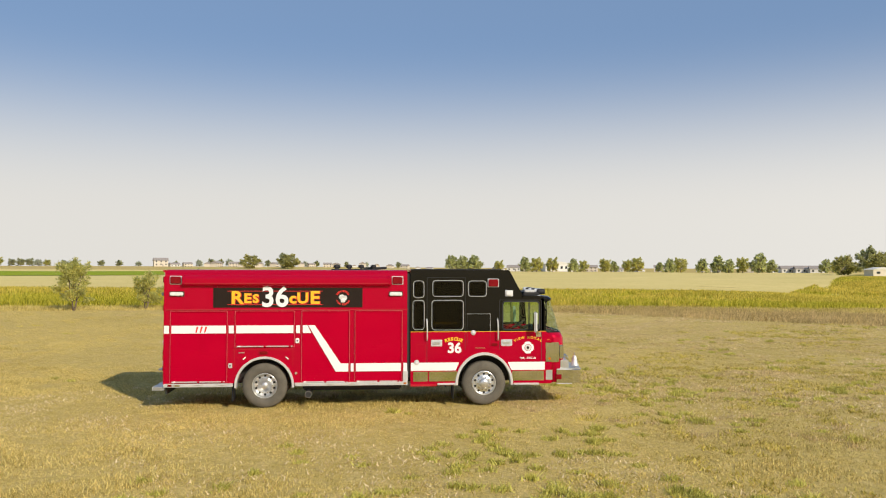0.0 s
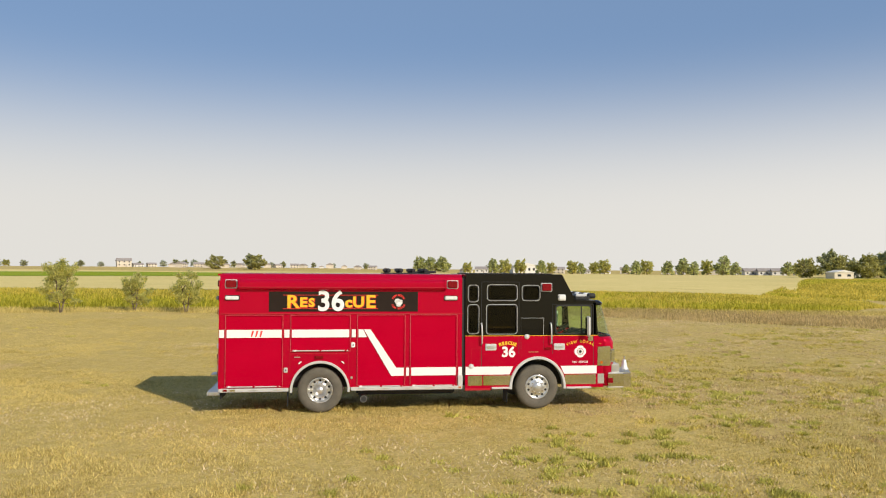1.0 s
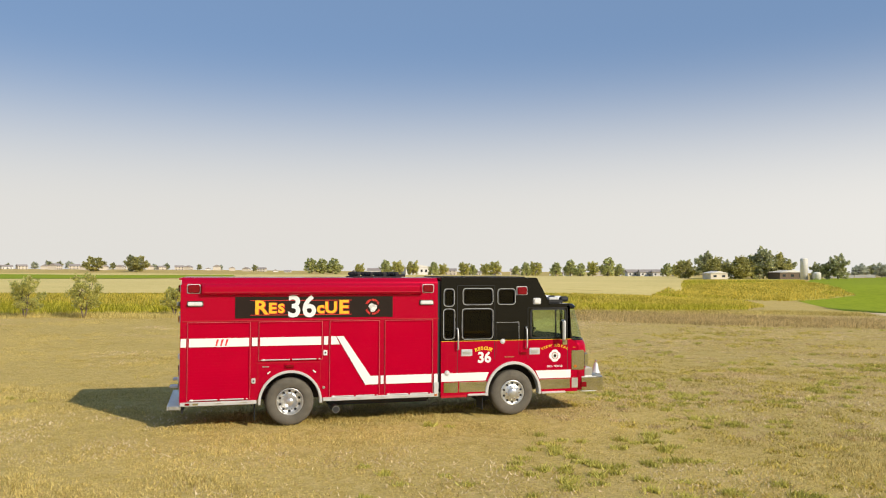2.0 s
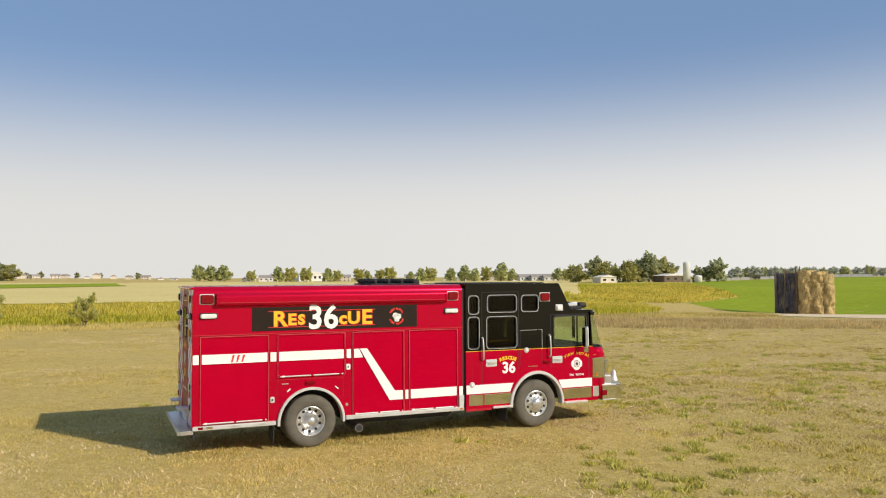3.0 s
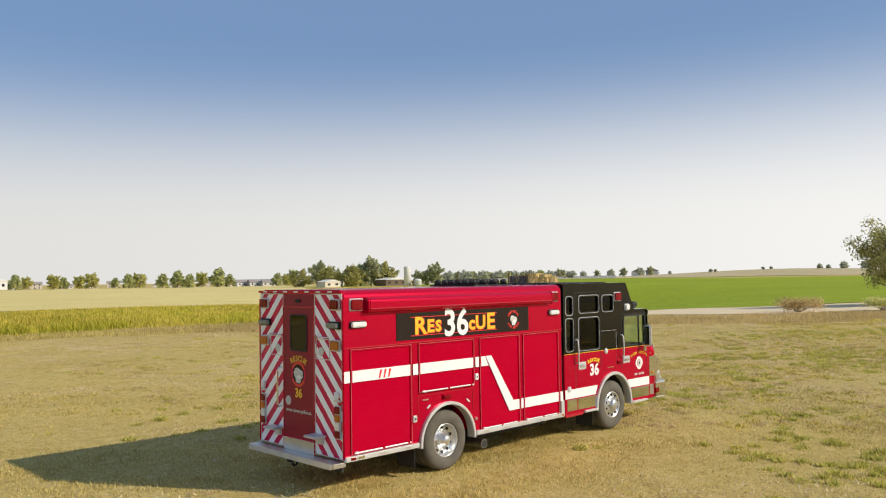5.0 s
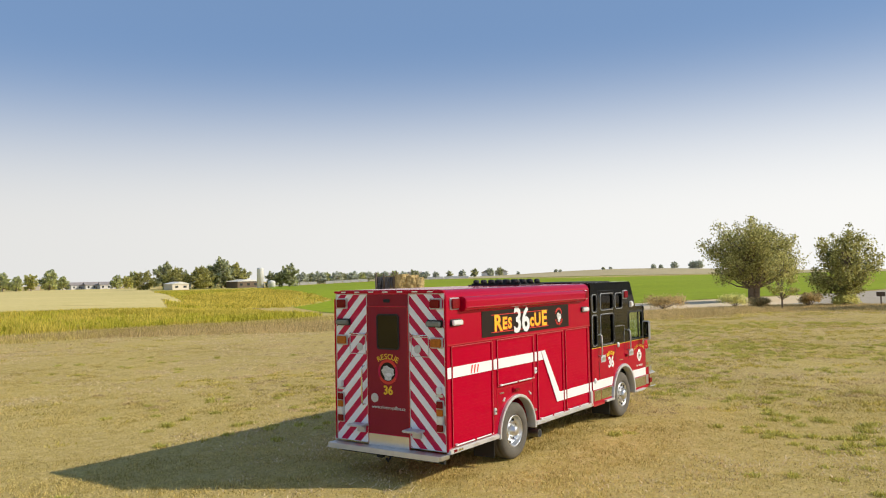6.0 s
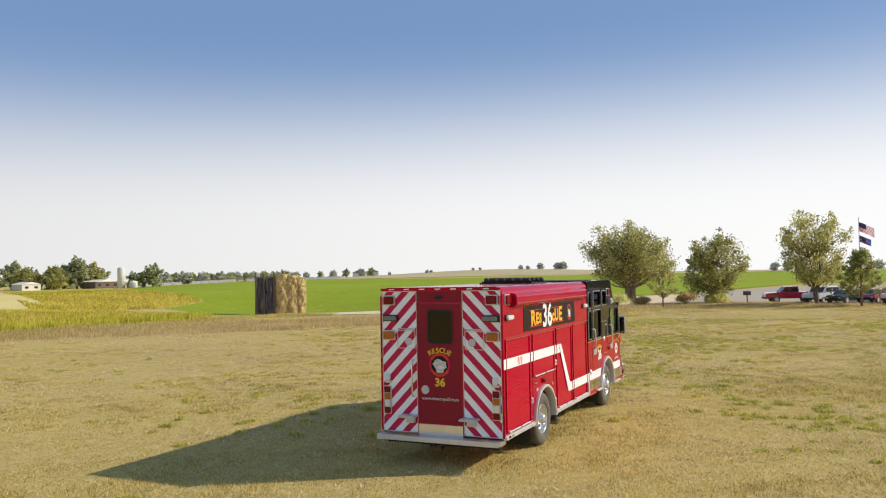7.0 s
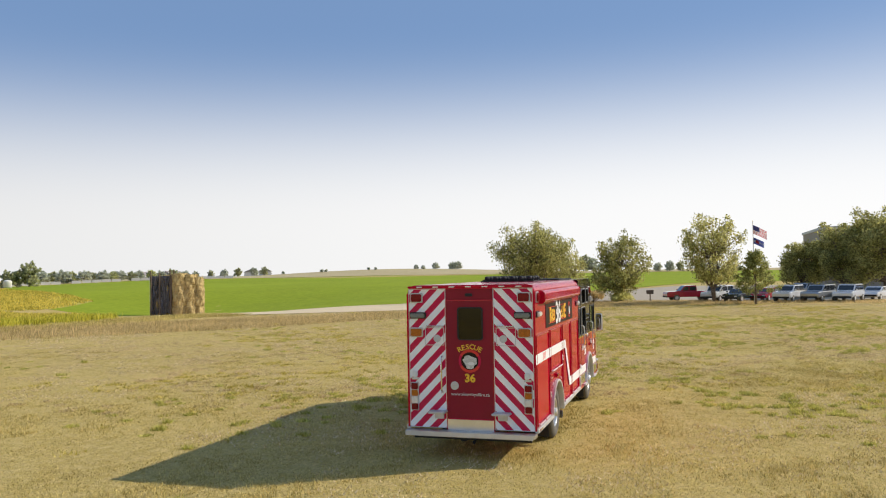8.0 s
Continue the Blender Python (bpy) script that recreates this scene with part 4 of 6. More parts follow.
part("cab_front", loft([(plan_arc(9.27, 9.64), 0.55), (plan_arc(9.27, 9.66), 1.2), (plan_arc(9.26, 9.65), 1.62), (plan_arc(9.18, 9.58), 1.76)], 0, 0.03), RED, truck, "red rounded cab front", True)
part("windscreen", loft([(plan_arc(9.14, 9.56), 1.765), (plan_arc(9.12, 9.46), 2.1), (plan_arc(9.08, 9.30), 2.56)], 0.012, 0.0), GLASS_CAB, truck, "large curved green-tinted windscreen", True)
part("windscreen_frame", loft([(plan_arc(9.17, 9.59), 1.75), (plan_arc(9.15, 9.575), 1.79)], 0, 0.02), BLACK, truck)
part("brow", loft([(plan_arc(9.08, 9.32), 2.53), (plan_arc(9.09, 9.35), 2.58), (plan_arc(9.05, 9.27), 2.645)], 0, 0.03), BLACK, truck)
part("windscreen_pillar", box(9.38, 9.44, W / 2 - 0.025, W / 2 + 0.025, 1.9, 2.55), BLACK, truck)
part("brow_roof", prism([(8.40, 2.60), (9.10, 2.60), (9.14, 2.625), (9.06, 2.655), (8.40, 2.66)], 0.02, W - 0.02, "y", 0.01), BLACK, truck)
part("cab_roof", prism([(CB, CT - 0.05), (8.19, CT - 0.05), (8.54, 2.60), (8.585, 2.62), (8.235, CT - 0.02), (8.20, CT), (CB, CT)], 0.02, W - 0.02, "y", 0.012), BLACK, truck, "raised black cab roof with a sloping front")
part("roof_plank", box(CB + 0.1, 8.1, 0.5, 2.0, CT, CT + 0.02, 0.005), BLACK_MATT, truck)

CREW = [(5.88, 6.11, 2.63, 3.01), (6.35, 7.07, 2.66, 3.02), (7.22, 7.64, 2.66, 3.01), (5.87, 6.12, 1.86, 2.54), (6.33, 7.07, 1.85, 2.54)]
DRIVER = (8.06, 8.96, 1.84, 2.52)


def pierced(x0, x1, z0, z1, y0, y1, holes):
    """A wall with openings through it."""
    xs = sorted({x0, x1, *[h for q in holes for h in q[:2]]})
    zs = sorted({z0, z1, *[h for q in holes for h in q[2:]]})
    b = bmesh.new()
    for xa, xb in zip(xs, xs[1:]):
        for za, zb in zip(zs, zs[1:]):
            cx, cz = (xa + xb) / 2, (za + zb) / 2
            if any(q[0] < cx < q[1] and q[2] < cz < q[3] for q in holes):
                continue
            box(xa, xb, y0, y1, za, zb, 0, 1, b)
    bmesh.ops.remove_doubles(b, verts=b.verts, dist=1e-4)
    seen = {}
    for f in list(b.faces):
        seen.setdefault(tuple(sorted(v.index for v in f.verts)), []).append(f)
    bmesh.ops.delete(b, geom=[f for fs in seen.values() if len(fs) > 1 for f in fs], context="FACES_ONLY")
    return b


for out, ya, yb in ((-1, 0.0, 0.06), (1, W - 0.06, W)):
    part("cab_upper_side", pierced(CB, 9.08, ZB, 2.60, ya, yb, [CREW[3], CREW[4], DRIVER]), BLACK, truck, "glossy black upper cab side")
    part("cab_upper_side", pierced(CB, 8.20, 2.60, CT - 0.04, ya, yb, CREW[:3]), BLACK, truck)
    part("cab_slope_side", prism([(8.20, 2.60), (8.54, 2.60), (8.20, CT - 0.04)], ya, yb, "y"), BLACK, truck)
    part("windscreen_post", prism([(9.0, 2.60), (9.08, 2.60), (9.14, ZB), (9.0, ZB)], ya, yb, "y", 0.004), BLACK, truck)
    face = ya if out < 0 else yb
    for q in CREW + [DRIVER]:
        g = GLASS_CAB if q is DRIVER else GLASS_CREW
        mid = (ya + yb) / 2
        pane = part("window", box(q[0] - 0.002, q[1] + 0.002, mid - 0.003, mid + 0.003, q[2] - 0.002, q[3] + 0.002), g, truck, "green-tinted door window" if q is DRIVER else "smoked crew cab window")
        pane.visible_shadow = False
        o = rounded(q[0] - 0.020, q[1] + 0.020, q[2] - 0.020, q[3] + 0.020, 0.085)
        i = rounded(q[0] - 0.004, q[1] + 0.004, q[2] - 0.004, q[3] + 0.004, 0.07)
        fr = part("window_frame", ring_prism(o, i, face - out * 0.01, face + out * 0.010), BLACK_MATT if q is DRIVER else FRAME_GREY, pane)
        k = rounded(q[0] - 0.009, q[1] + 0.009, q[2] - 0.009, q[3] + 0.009, 0.078)
        part("window_gasket", ring_prism(k, rounded(q[0] + 0.012, q[1] - 0.012, q[2] + 0.012, q[3] - 0.012, 0.06), face - out * 0.012, face + out * 0.014), BLACK_MATT, pane)
        # square corners behind the round frame
        cb = None
        for cx, cz, dx, dz in ((q[0], q[2], 1, 1), (q[1], q[2], -1, 1), (q[0], q[3], 1, -1), (q[1], q[3], -1, -1)):
            cb = prism([(cx, cz), (cx + dx * 0.05, cz), (cx, cz + dz * 0.05)], mid + 0.004, mid + 0.012, "y", 0, 1, cb)
        part("corner_filler", cb, BLACK_MATT, pane)
    part("sliding_bar", box(8.70, 8.725, min(face, face + out * -0.03), max(face, face + out * -0.03), 1.85, 2.51), BLACK_MATT, truck)
    part("gold_line", box(CB, 9.12, min(face, face + out * 0.004), max(face, face + out * 0.004), ZB - 0.006, ZB + 0.006), GOLD, truck, "thin gold coach line")

# cab right side fittings
def seam(x0, x1, z0, z1):
    part("door_seam", box(x0, x1, -0.0035, 0.004, z0, z1), BLACK_MATT, truck)


for x in (6.20, 7.13, 7.98, 9.02):
    seam(x - 0.005, x + 0.005, 0.88 if x < 6.9 or x > 8.2 else 1.35, 3.10 if x < 7.5 else 2.56)
seam(6.20, 7.13, 3.095, 3.105)
seam(7.98, 9.02, 2.555, 2.565)
for x in (7.18, 7.74):
    part("panel_line", box(x, x + 0.006, -0.003, 0.003, 1.45, 2.22), BLACK_MATT, truck)
part("panel_line", box(7.18, 7.746, -0.003, 0.003, 2.22, 2.226), ALU_DULL, truck)
part("panel_line", box(7.746, 7.752, -0.003, 0.003, 1.80, 2.226), ALU_DULL, truck)
for x in (6.19, 7.92):
    part("grab_handle", tube([(x, 0.0, 2.09), (x, -0.05, 2.10), (x, -0.08, 2.06), (x + 0.01, -0.085, 1.85), (x + 0.01, -0.08, 1.63), (x + 0.01, -0.05, 1.60), (x + 0.01, 0.0, 1.60)], 0.017, 10), ALU_DULL, truck, "bright grab handle beside the door", True)
for x in (6.43, 8.15):
    hd = part("door_latch", box(x - 0.14, x + 0.14, -0.012, 0.01, 1.44, 1.60, 0.012), STEEL, truck, "chrome door latch plate")
    part("paddle", box(x - 0.09, x + 0.09, -0.03, -0.01, 1.49, 1.55, 0.008), ALU, hd)
for x, z in ((7.33, 1.77), (5.95, 1.06)):
    cp = part("round_lamp", lathe([(0.062, 0.005), (0.062, -0.015), (0.05, -0.025), (0.0, -0.028)], (x, 0, z), "y", 24), STEEL, truck, "round chrome lamp")
    part("cap_centre", lathe([(0.03, -0.028), (0.02, -0.036), (0.0, -0.038)], (x, 0, z), "y", 16), LENS_CLEAR, cp)
flat_lamp(7.68, 7.96, 2.87, 3.08, LENS_RED, "red warning lamp in a chrome bezel")
flat_lamp(8.11, 8.31, 2.645, 2.80, LENS_CLEAR, "white square scene lamp")
flat_lamp(7.76, 7.95, 1.44, 1.53, LENS_RED, "small red warning lamp", bezel=RED)
part("vent_line", box(7.38, 7.62, -0.006, 0.004, 1.39, 1.405), CHROME, truck)
part("locker_door", ring_prism([(5.95, 0.98), (6.17, 0.98), (6.17, 1.50), (5.95, 1.50)], [(5.957, 0.987), (6.163, 0.987), (6.163, 1.493), (5.957, 1.493)], -0.004, 0.003), RED_TRIM, truck)
# stripe on the cab and plates under it
part("stripe", prism([(5.81, S4), (6.90, S4), (6.985, S3), (5.81, S3)], -0.0035, -0.0065), WHITE, truck, "white reflective side stripe")
part("stripe", prism([(8.27, S4), (9.10, S4), (9.10, S3), (8.18, S3)], -0.0035, -0.0065), WHITE, truck, "white reflective side stripe")
for x0, x1 in ((5.87, 6.22), (6.25, 6.93), (8.29, 9.08)):
    part("kick_plate", box(x0, x1, -0.012, 0.006, 0.60, 0.835, 0.005), POLISHED, truck, "polished aluminium kick panel")
part("step_tread", box(6.45, 6.93, -0.06, 0.1, 0.515, 0.56, 0.01), ALU_DULL, truck, "aluminium cab step")
part("step_tread", box(8.32, 8.95, -0.06, 0.1, 0.50, 0.545, 0.01), ALU_DULL, truck, "aluminium cab step")
part("sill_trim", box(CB, 6.44, -0.01, 0.03, 0.48, 0.53, 0.008), RED_TRIM, truck)
# lettering on the doors
def arc_text(text, cx, cz, r, size, a0, a1, mat, parent, frame_of, bold=0.006):
    wide = [{"I": 0.5, "W": 1.3, " ": 0.6, "E": 0.85, "L": 0.85}.get(ch, 1.0) for ch in text]
    total = sum(wide)
    for k, ch in enumerate(text):
        if ch == " ":
            continue
        a = radians(a0 + (a1 - a0) * (sum(wide[:k]) + wide[k] / 2) / total)
        m = frame_of(cx, cz) @ pose(r * math.sin(a), r * math.cos(a) - r, 0, 0, 0, -math.degrees(a))
        letters(ch, size, m, mat, parent, "letter", "", 0.001, bold, 1.05)


arc_text("VIEW ROYAL", 4.17, 2.775, 0.155, 0.062, -68, 68, SCARLET, ban, lambda x, z: SIDE(x, z, 0.0105), 0.003)
for k, ch in enumerate("FIRE RESCUE"):
    a = radians(-68 + 136 * (k + 0.5) / 11)
    if ch != " ":
        letters(ch, 0.06, SIDE(4.17, 2.62, 0.0105) @ pose(0.165 * math.sin(a), -0.165 * math.cos(a), 0, 0, 0, math.degrees(a)), SCARLET, ban, "letter", "", 0.001, 0.003)
arc_text("RESCUE", 6.85, 1.615, 0.52, 0.105, -25, 25, GOLD, truck, lambda x, z: SIDE(x, z, 0.005))
letters("36", 0.34, SIDE(6.87, 1.39, 0.005), WHITE, truck, "numeral", "white numerals on the crew door", 0.001, 0.012)
arc_text("VIEW ROYAL", 8.68, 1.645, 0.74, 0.088, -29, 29, GOLD, truck, lambda x, z: SIDE(x, z, 0.005), 0.002)
letters("FIRE - RESCUE", 0.065, SIDE(8.68, 1.145, 0.005), WHITE, truck, "lettering", "", 0.001, 0.001)


def cross_badge(m, parent):
    b = bmesh.new()
    pts = []
    for k in range(4):
        for da, r in ((-33, 0.142), (-14, 0.150), (14, 0.150), (33, 0.142), (45, 0.124)):
            a = radians(90 * k + da)
            pts.append((r * math.sin(a), r * math.cos(a)))
    b = prism(pts, 0, -0.004, "y")
    bmesh.ops.transform(b, matrix=m, verts=b.verts)
    p = part("cross_badge", b, WHITE, parent, "white cross-shaped service badge")
    for r, d, mt in ((0.085, 0.006, RED), (0.075, 0.007, PALE), (0.035, 0.008, BANNER)):
        q = lathe([(r, 0), (r, -d)], (0, 0, 0), "y", 20)
        bmesh.ops.transform(q, matrix=m, verts=q.verts)
        part("badge_ring", q, mt, p)


cross_badge(pose(8.68, -0.003, 1.40), truck)
# corner lamp panels and headlamps at the front
for s, y in ((-1, 0.0), (1, W)):
    ya, yb = (y - 0.012, y + 0.05) if s < 0 else (y - 0.05, y + 0.012)
    hp = part("headlamp_panel", box(9.12, 9.46, ya + (0.0 if s < 0 else 0.02), yb - (0.02 if s < 0 else 0.0), 1.04, 1.52, 0.012), CHROME, truck, "polished headlamp surround")
    part("headlamp", lathe([(0.10, 9.50), (0.10, 9.60), (0.07, 9.64), (0.0, 9.65)], (0, y - s * 0.35, 1.30), "x", 20), LENS_CLEAR, truck, "round headlamp")
    part("indicator", lathe([(0.035, ya - 0.01), (0.035, ya + 0.02)], (9.22, 0, 1.13), "y", 14), LENS_AMBER, truck)
    part("corner_lamp", box(9.45, 9.58, ya + (0.01 if s < 0 else -0.08), yb + (0.08 if s < 0 else -0.01), 1.12, 1.46, 0.03, 3), CHROME, truck)
    part("marker_lamp", box(9.16, 9.22, ya, ya + 0.01, 1.58, 1.60), LENS_AMBER, truck)
    part("corner_plate", box(9.12, 9.30, ya + 0.008, yb, 0.60, 0.86, 0.01), TREAD, truck)
    part("bumper_lamp", box(9.36, 9.54, ya - 0.004, yb - 0.004, 0.60, 0.76, 0.02), LENS_RED, truck, "red corner warning lamp")
part("grille", box(9.57, 9.63, 0.65, W - 0.65, 0.95, 1.55, 0.02), CHROME, truck)
# bumper
bump_plan = [(9.40, 0.0), (9.80, 0.0), (10.02, 0.10), (10.10, 0.35), (10.10, W - 0.35), (10.02, W - 0.10), (9.80, W), (9.40, W)]
bmp = part("bumper", prism(bump_plan, 0.50, 0.86, "z", 0.02, 3), CHROME, truck, "wide polished front bumper")
# added bright strips imitate the highlight lines along the chrome's edges
for z in (0.505, 0.845):
    part("bumper_glint_strip", prism([(9.40, -0.006), (9.79, -0.006), (9.79, 0.02), (9.40, 0.02)], z, z + 0.022, "z", 0.004), ALU_DULL, bmp)
part("bumper_deck", prism([(9.40, 0.03), (9.78, 0.03), (10.0, 0.13), (10.07, 0.36), (10.07, W - 0.36), (10.0, W - 0.13), (9.78, W - 0.03), (9.40, W - 0.03)], 0.86, 0.875, "z"), TREAD, bmp)
part("hose_tray", box(9.50, 9.72, 0.06, 0.75, 0.87, 1.08, 0.02), ALU, bmp)
bell = part("bell", lathe([(0.0, 1.17), (0.03, 1.165), (0.05, 1.13), (0.065, 1.07), (0.075, 0.99), (0.10, 0.94), (0.115, 0.915), (0.105, 0.915), (0.0, 0.93)], (9.92, 0.28, 0), "z", 24), ALU_DULL, bmp, "polished chrome bell", True)
part("bell_finial", lathe([(0.02, 1.16), (0.014, 1.20), (0.02, 1.22), (0.0, 1.24)], (9.92, 0.28, 0), "z", 12), CHROME, bell, "", True)
part("bell_stand", lathe([(0.03, 0.87), (0.03, 0.93)], (9.92, 0.28, 0), "z", 12), CHROME, bell)
part("siren", lathe([(0.13, 0.0), (0.15, 0.03), (0.15, 0.16), (0.11, 0.2), (0.05, 0.24), (0.0, 0.24)], (9.78, 0.0, 1.0), "y", 24), CHROME, bmp).location = (0, 0.9, 0)
# mirrors
for s, y in ((-1, 0.0), (1, W)):
    ym = sorted((y + s * 0.06, y + s * 0.26))
    mr = part("mirror", prism(rounded(ym[0], ym[1], 1.78, 2.28, 0.05), 8.79, 8.87, "x", 0.03, 3), ALU_DULL, truck, "chrome-backed door mirror")
    part("mirror_glass", prism(rounded(ym[0] + 0.03, ym[1] - 0.03, 1.81, 2.25, 0.03), 8.782, 8.791, "x"), MIRROR, mr)
    part("mirror_arm", tube([(8.94, y, 1.72), (8.90, y + s * 0.12, 1.78), (8.85, y + s * 0.14, 1.92)], 0.018, 8), CHROME, mr)
    part("mirror_base", box(8.88, 9.0, min(y, y + s * 0.03), max(y, y + s * 0.03), 1.66, 1.78, 0.012), CHROME, mr)
# lamps on the brow
bar = part("light_bar", box(8.62, 9.02, 0.25, W - 0.25, 2.66, 2.74, 0.02), BLACK_MATT, truck, "black roof light bar over the windscreen")
for k in range(6):
    y = 0.38 + k * 0.348
    part("lamp_pod", lathe([(0.0, 8.98), (0.055, 8.985), (0.07, 9.02), (0.07, 9.14), (0.06, 9.18), (0.0, 9.185)], (0, y, 2.755), "x", 18), BLACK_MATT if k % 2 == 0 else LENS_CLEAR, bar, "", True)
part("lamp_box", box(8.66, 8.92, 0.30, 0.72, 2.74, 2.80, 0.015), ALU_DULL, bar)
# light tower folded on the roof
twr = part("light_tower", box(3.86, 5.02, 0.75, 2.05, 3.275, 3.305, 0.01), BLACK_MATT, truck, "folded black roof light tower")
for i in range(4):
    part("lamp_rail", box(3.95 + 0.31 * i, 4.01 + 0.31 * i, 0.78, 2.02, 3.30, 3.335, 0.008), BLACK_MATT, twr)
    for k in range(6):
        x, y = 3.98 + 0.31 * i, 0.88 + k * 0.205
        hd = part("flood_lamp", lathe([(0.035, 3.32), (0.062, 3.335), (0.066, 3.375), (0.055, 3.40), (0.03, 3.412), (0.0, 3.415)], (x, y, 0), "z", 12), BLACK_MATT, twr, "", True)
        part("lamp_glass", lathe([(0.035, -0.002), (0.035, 0.01), (0.0, 0.014)], (x - 0.072, y, 3.365), "x", 10), DARK_IN, hd)
part("tower_arm", tube([(4.65, 1.4, 3.31), (5.25, 1.4, 3.33)], 0.035, 8), BLACK_MATT, twr)

# cab inside
def seat(x, y, z=1.24):
    s = part("seat", box(x - 0.25, x + 0.25, y - 0.24, y + 0.24, z + 0.32, z + 0.46, 0.05, 3), SEAT, truck, "dark grey cab seat")
    part("seat_back", box(x - 0.30, x - 0.18, y - 0.23, y + 0.23, z + 0.44, z + 1.08, 0.05, 3), SEAT, s)
    part("seat_base", box(x - 0.18, x + 0.18, y - 0.16, y + 0.16, z, z + 0.33, 0.02), DARK_IN, s)


for x, y in ((8.30, 0.50), (8.30, 2.0), (6.55, 0.95), (6.55, 1.55)):
    seat(x, y)
part("dashboard", prism([(8.98, 1.24), (9.42, 1.24), (9.42, 1.76), (9.20, 1.83), (8.95, 1.72)], 0.10, W - 0.10, "y", 0.02), DARK_IN, truck)
stw = lathe([(0.20, -0.015), (0.215, 0.0), (0.20, 0.015), (0.185, 0.0)], (0, 0, 0), "z", 28)
bmesh.ops.transform(stw, matrix=pose(8.82, 2.0, 1.83, 0, -35, 0), verts=stw.verts)
st = part("steering_wheel", stw, BLACK_MATT, truck, "black steering wheel")
part("steering_column", tube([(8.83, 2.0, 1.82), (9.1, 2.0, 1.6)], 0.035, 8), BLACK_MATT, st)
part("centre_console", box(7.7, 8.9, 0.95, 1.55, 1.24, 1.60, 0.04), DARK_IN, truck)
part("crew_grab_bar", tube([(6.30, 0.16, 1.99), (7.1, 0.16, 1.99)], 0.018, 8), YELLOW, truck, "yellow grab bar behind the window")
part("cab_headliner", box(CB + 0.06, 8.15, 0.07, W - 0.07, 3.17, 3.2), DARK_IN, truck)
part("crew_partition", box(7.72, 7.78, 0.10, 1.0, 1.24, 3.15), DARK_IN, truck)
part("rear_lining", box(CB + 0.055, CB + 0.09, 0.07, W - 0.07, 1.24, 3.17), DARK_IN, truck)

# ---- tail of the truck ----
part("tail_panel", box(0.004, 0.03, 0.03, W - 0.03, 0.56, 3.24), RED_CHEV, truck, "red tail panel")


def clip(poly, x0, x1, z0, z1):
    for axis, lim, keep in ((0, x0, 1), (0, x1, -1), (1, z0, 1), (1, z1, -1)):
        out = []
        for i in range(len(poly)):
            a, b = poly[i - 1], poly[i]
            ia, ib = keep * (a[axis] - lim) >= 0, keep * (b[axis] - lim) >= 0
            if ia != ib:
                t = (lim - a[axis]) / (b[axis] - a[axis])
                out.append((a[0] + t * (b[0] - a[0]), a[1] + t * (b[1] - a[1])))
            if ib:
                out.append(b)
        poly = out
        if not poly:
            return poly
    return poly


# chevron stripes slope down from the middle towards both sides
for y0, y1, slope in ((0.04, 0.775, 1.02), (1.735, 2.46, -1.02)):
    pitch = 0.325
    for k in range(-4, 14):
        zc = 0.5 + k * pitch
        if slope > 0:
            band = [(y0, zc), (y1, zc + slope * (y1 - y0)), (y1, zc + slope * (y1 - y0) + pitch * 0.5), (y0, zc + pitch * 0.5)]
        else:
            band = [(y0, zc - slope * (y1 - y0)), (y1, zc), (y1, zc + pitch * 0.5), (y0, zc - slope * (y1 - y0) + pitch * 0.5)]
        band = clip(band, y0, y1, 0.57, 3.20)
        if len(band) > 2:
            part("chevron_stripe", prism(band, 0.004, 0.0, "x"), WHITE_CHEV, truck, "white reflective chevron stripe")
    part("panel_edge", ring_prism([(y0 - 0.012, 0.56), (y1 + 0.012, 0.56), (y1 + 0.012, 3.215), (y0 - 0.012, 3.215)], [(y0, 0.57), (y1, 0.57), (y1, 3.203), (y0, 3.203)], 0.004, -0.006, "x"), ALU_DULL, truck)
# the door in the middle
rd = part("rear_door", box(-0.012, 0.01, 0.80, 1.71, 0.75, 2.98, 0.008), DOOR_RED, truck, "dull red rear entry door")
part("door_header", box(-0.008, 0.01, 0.79, 1.72, 3.0, 3.2, 0.006), DOOR_RED, truck)
part("door_edge", ring_prism([(0.79, 0.52), (1.72, 0.52), (1.72, 2.99), (0.79, 2.99)], [(0.803, 0.53), (1.707, 0.53), (1.707, 2.977), (0.803, 2.977)], 0.0, -0.018, "x"), RED_TRIM, rd)
part("threshold", box(-0.02, 0.02, 0.80, 1.71, 0.53, 0.73, 0.006), ALU, rd, "brushed metal door threshold")
dw = part("door_window", prism(rounded(1.0, 1.475, 2.245, 2.845, 0.05), -0.014, -0.02, "x"), GLASS_DARK, rd, "dark door window")
part("window_gasket", ring_prism(rounded(0.985, 1.49, 2.23, 2.86, 0.06), rounded(1.01, 1.465, 2.255, 2.835, 0.045), -0.012, -0.026, "x"), BLACK_MATT, dw)
part("window_backing", prism(rounded(1.0, 1.475, 2.245, 2.845, 0.05), -0.0135, -0.0125, "x"), DARK_IN, dw)
arc_text("RESCUE", 1.255, 2.105, 0.42, 0.135, -34, 34, GOLD, rd, lambda y, z: REAR(y, z, 0.0145), 0.002)
emblem(pose(-0.013, 1.255, 1.84, 0, 0, -90), 0.22, rd, True)
letters("36", 0.21, REAR(1.255, 1.51, 0.0145), GOLD, rd, "numeral", "gold numerals on the rear door", 0.001, 0.008)
letters("www.viewroyalfire.ca", 0.085, REAR(1.255, 1.21, 0.0145), PALE, rd, "lettering", "", 0.001, 0.001, 1.02)
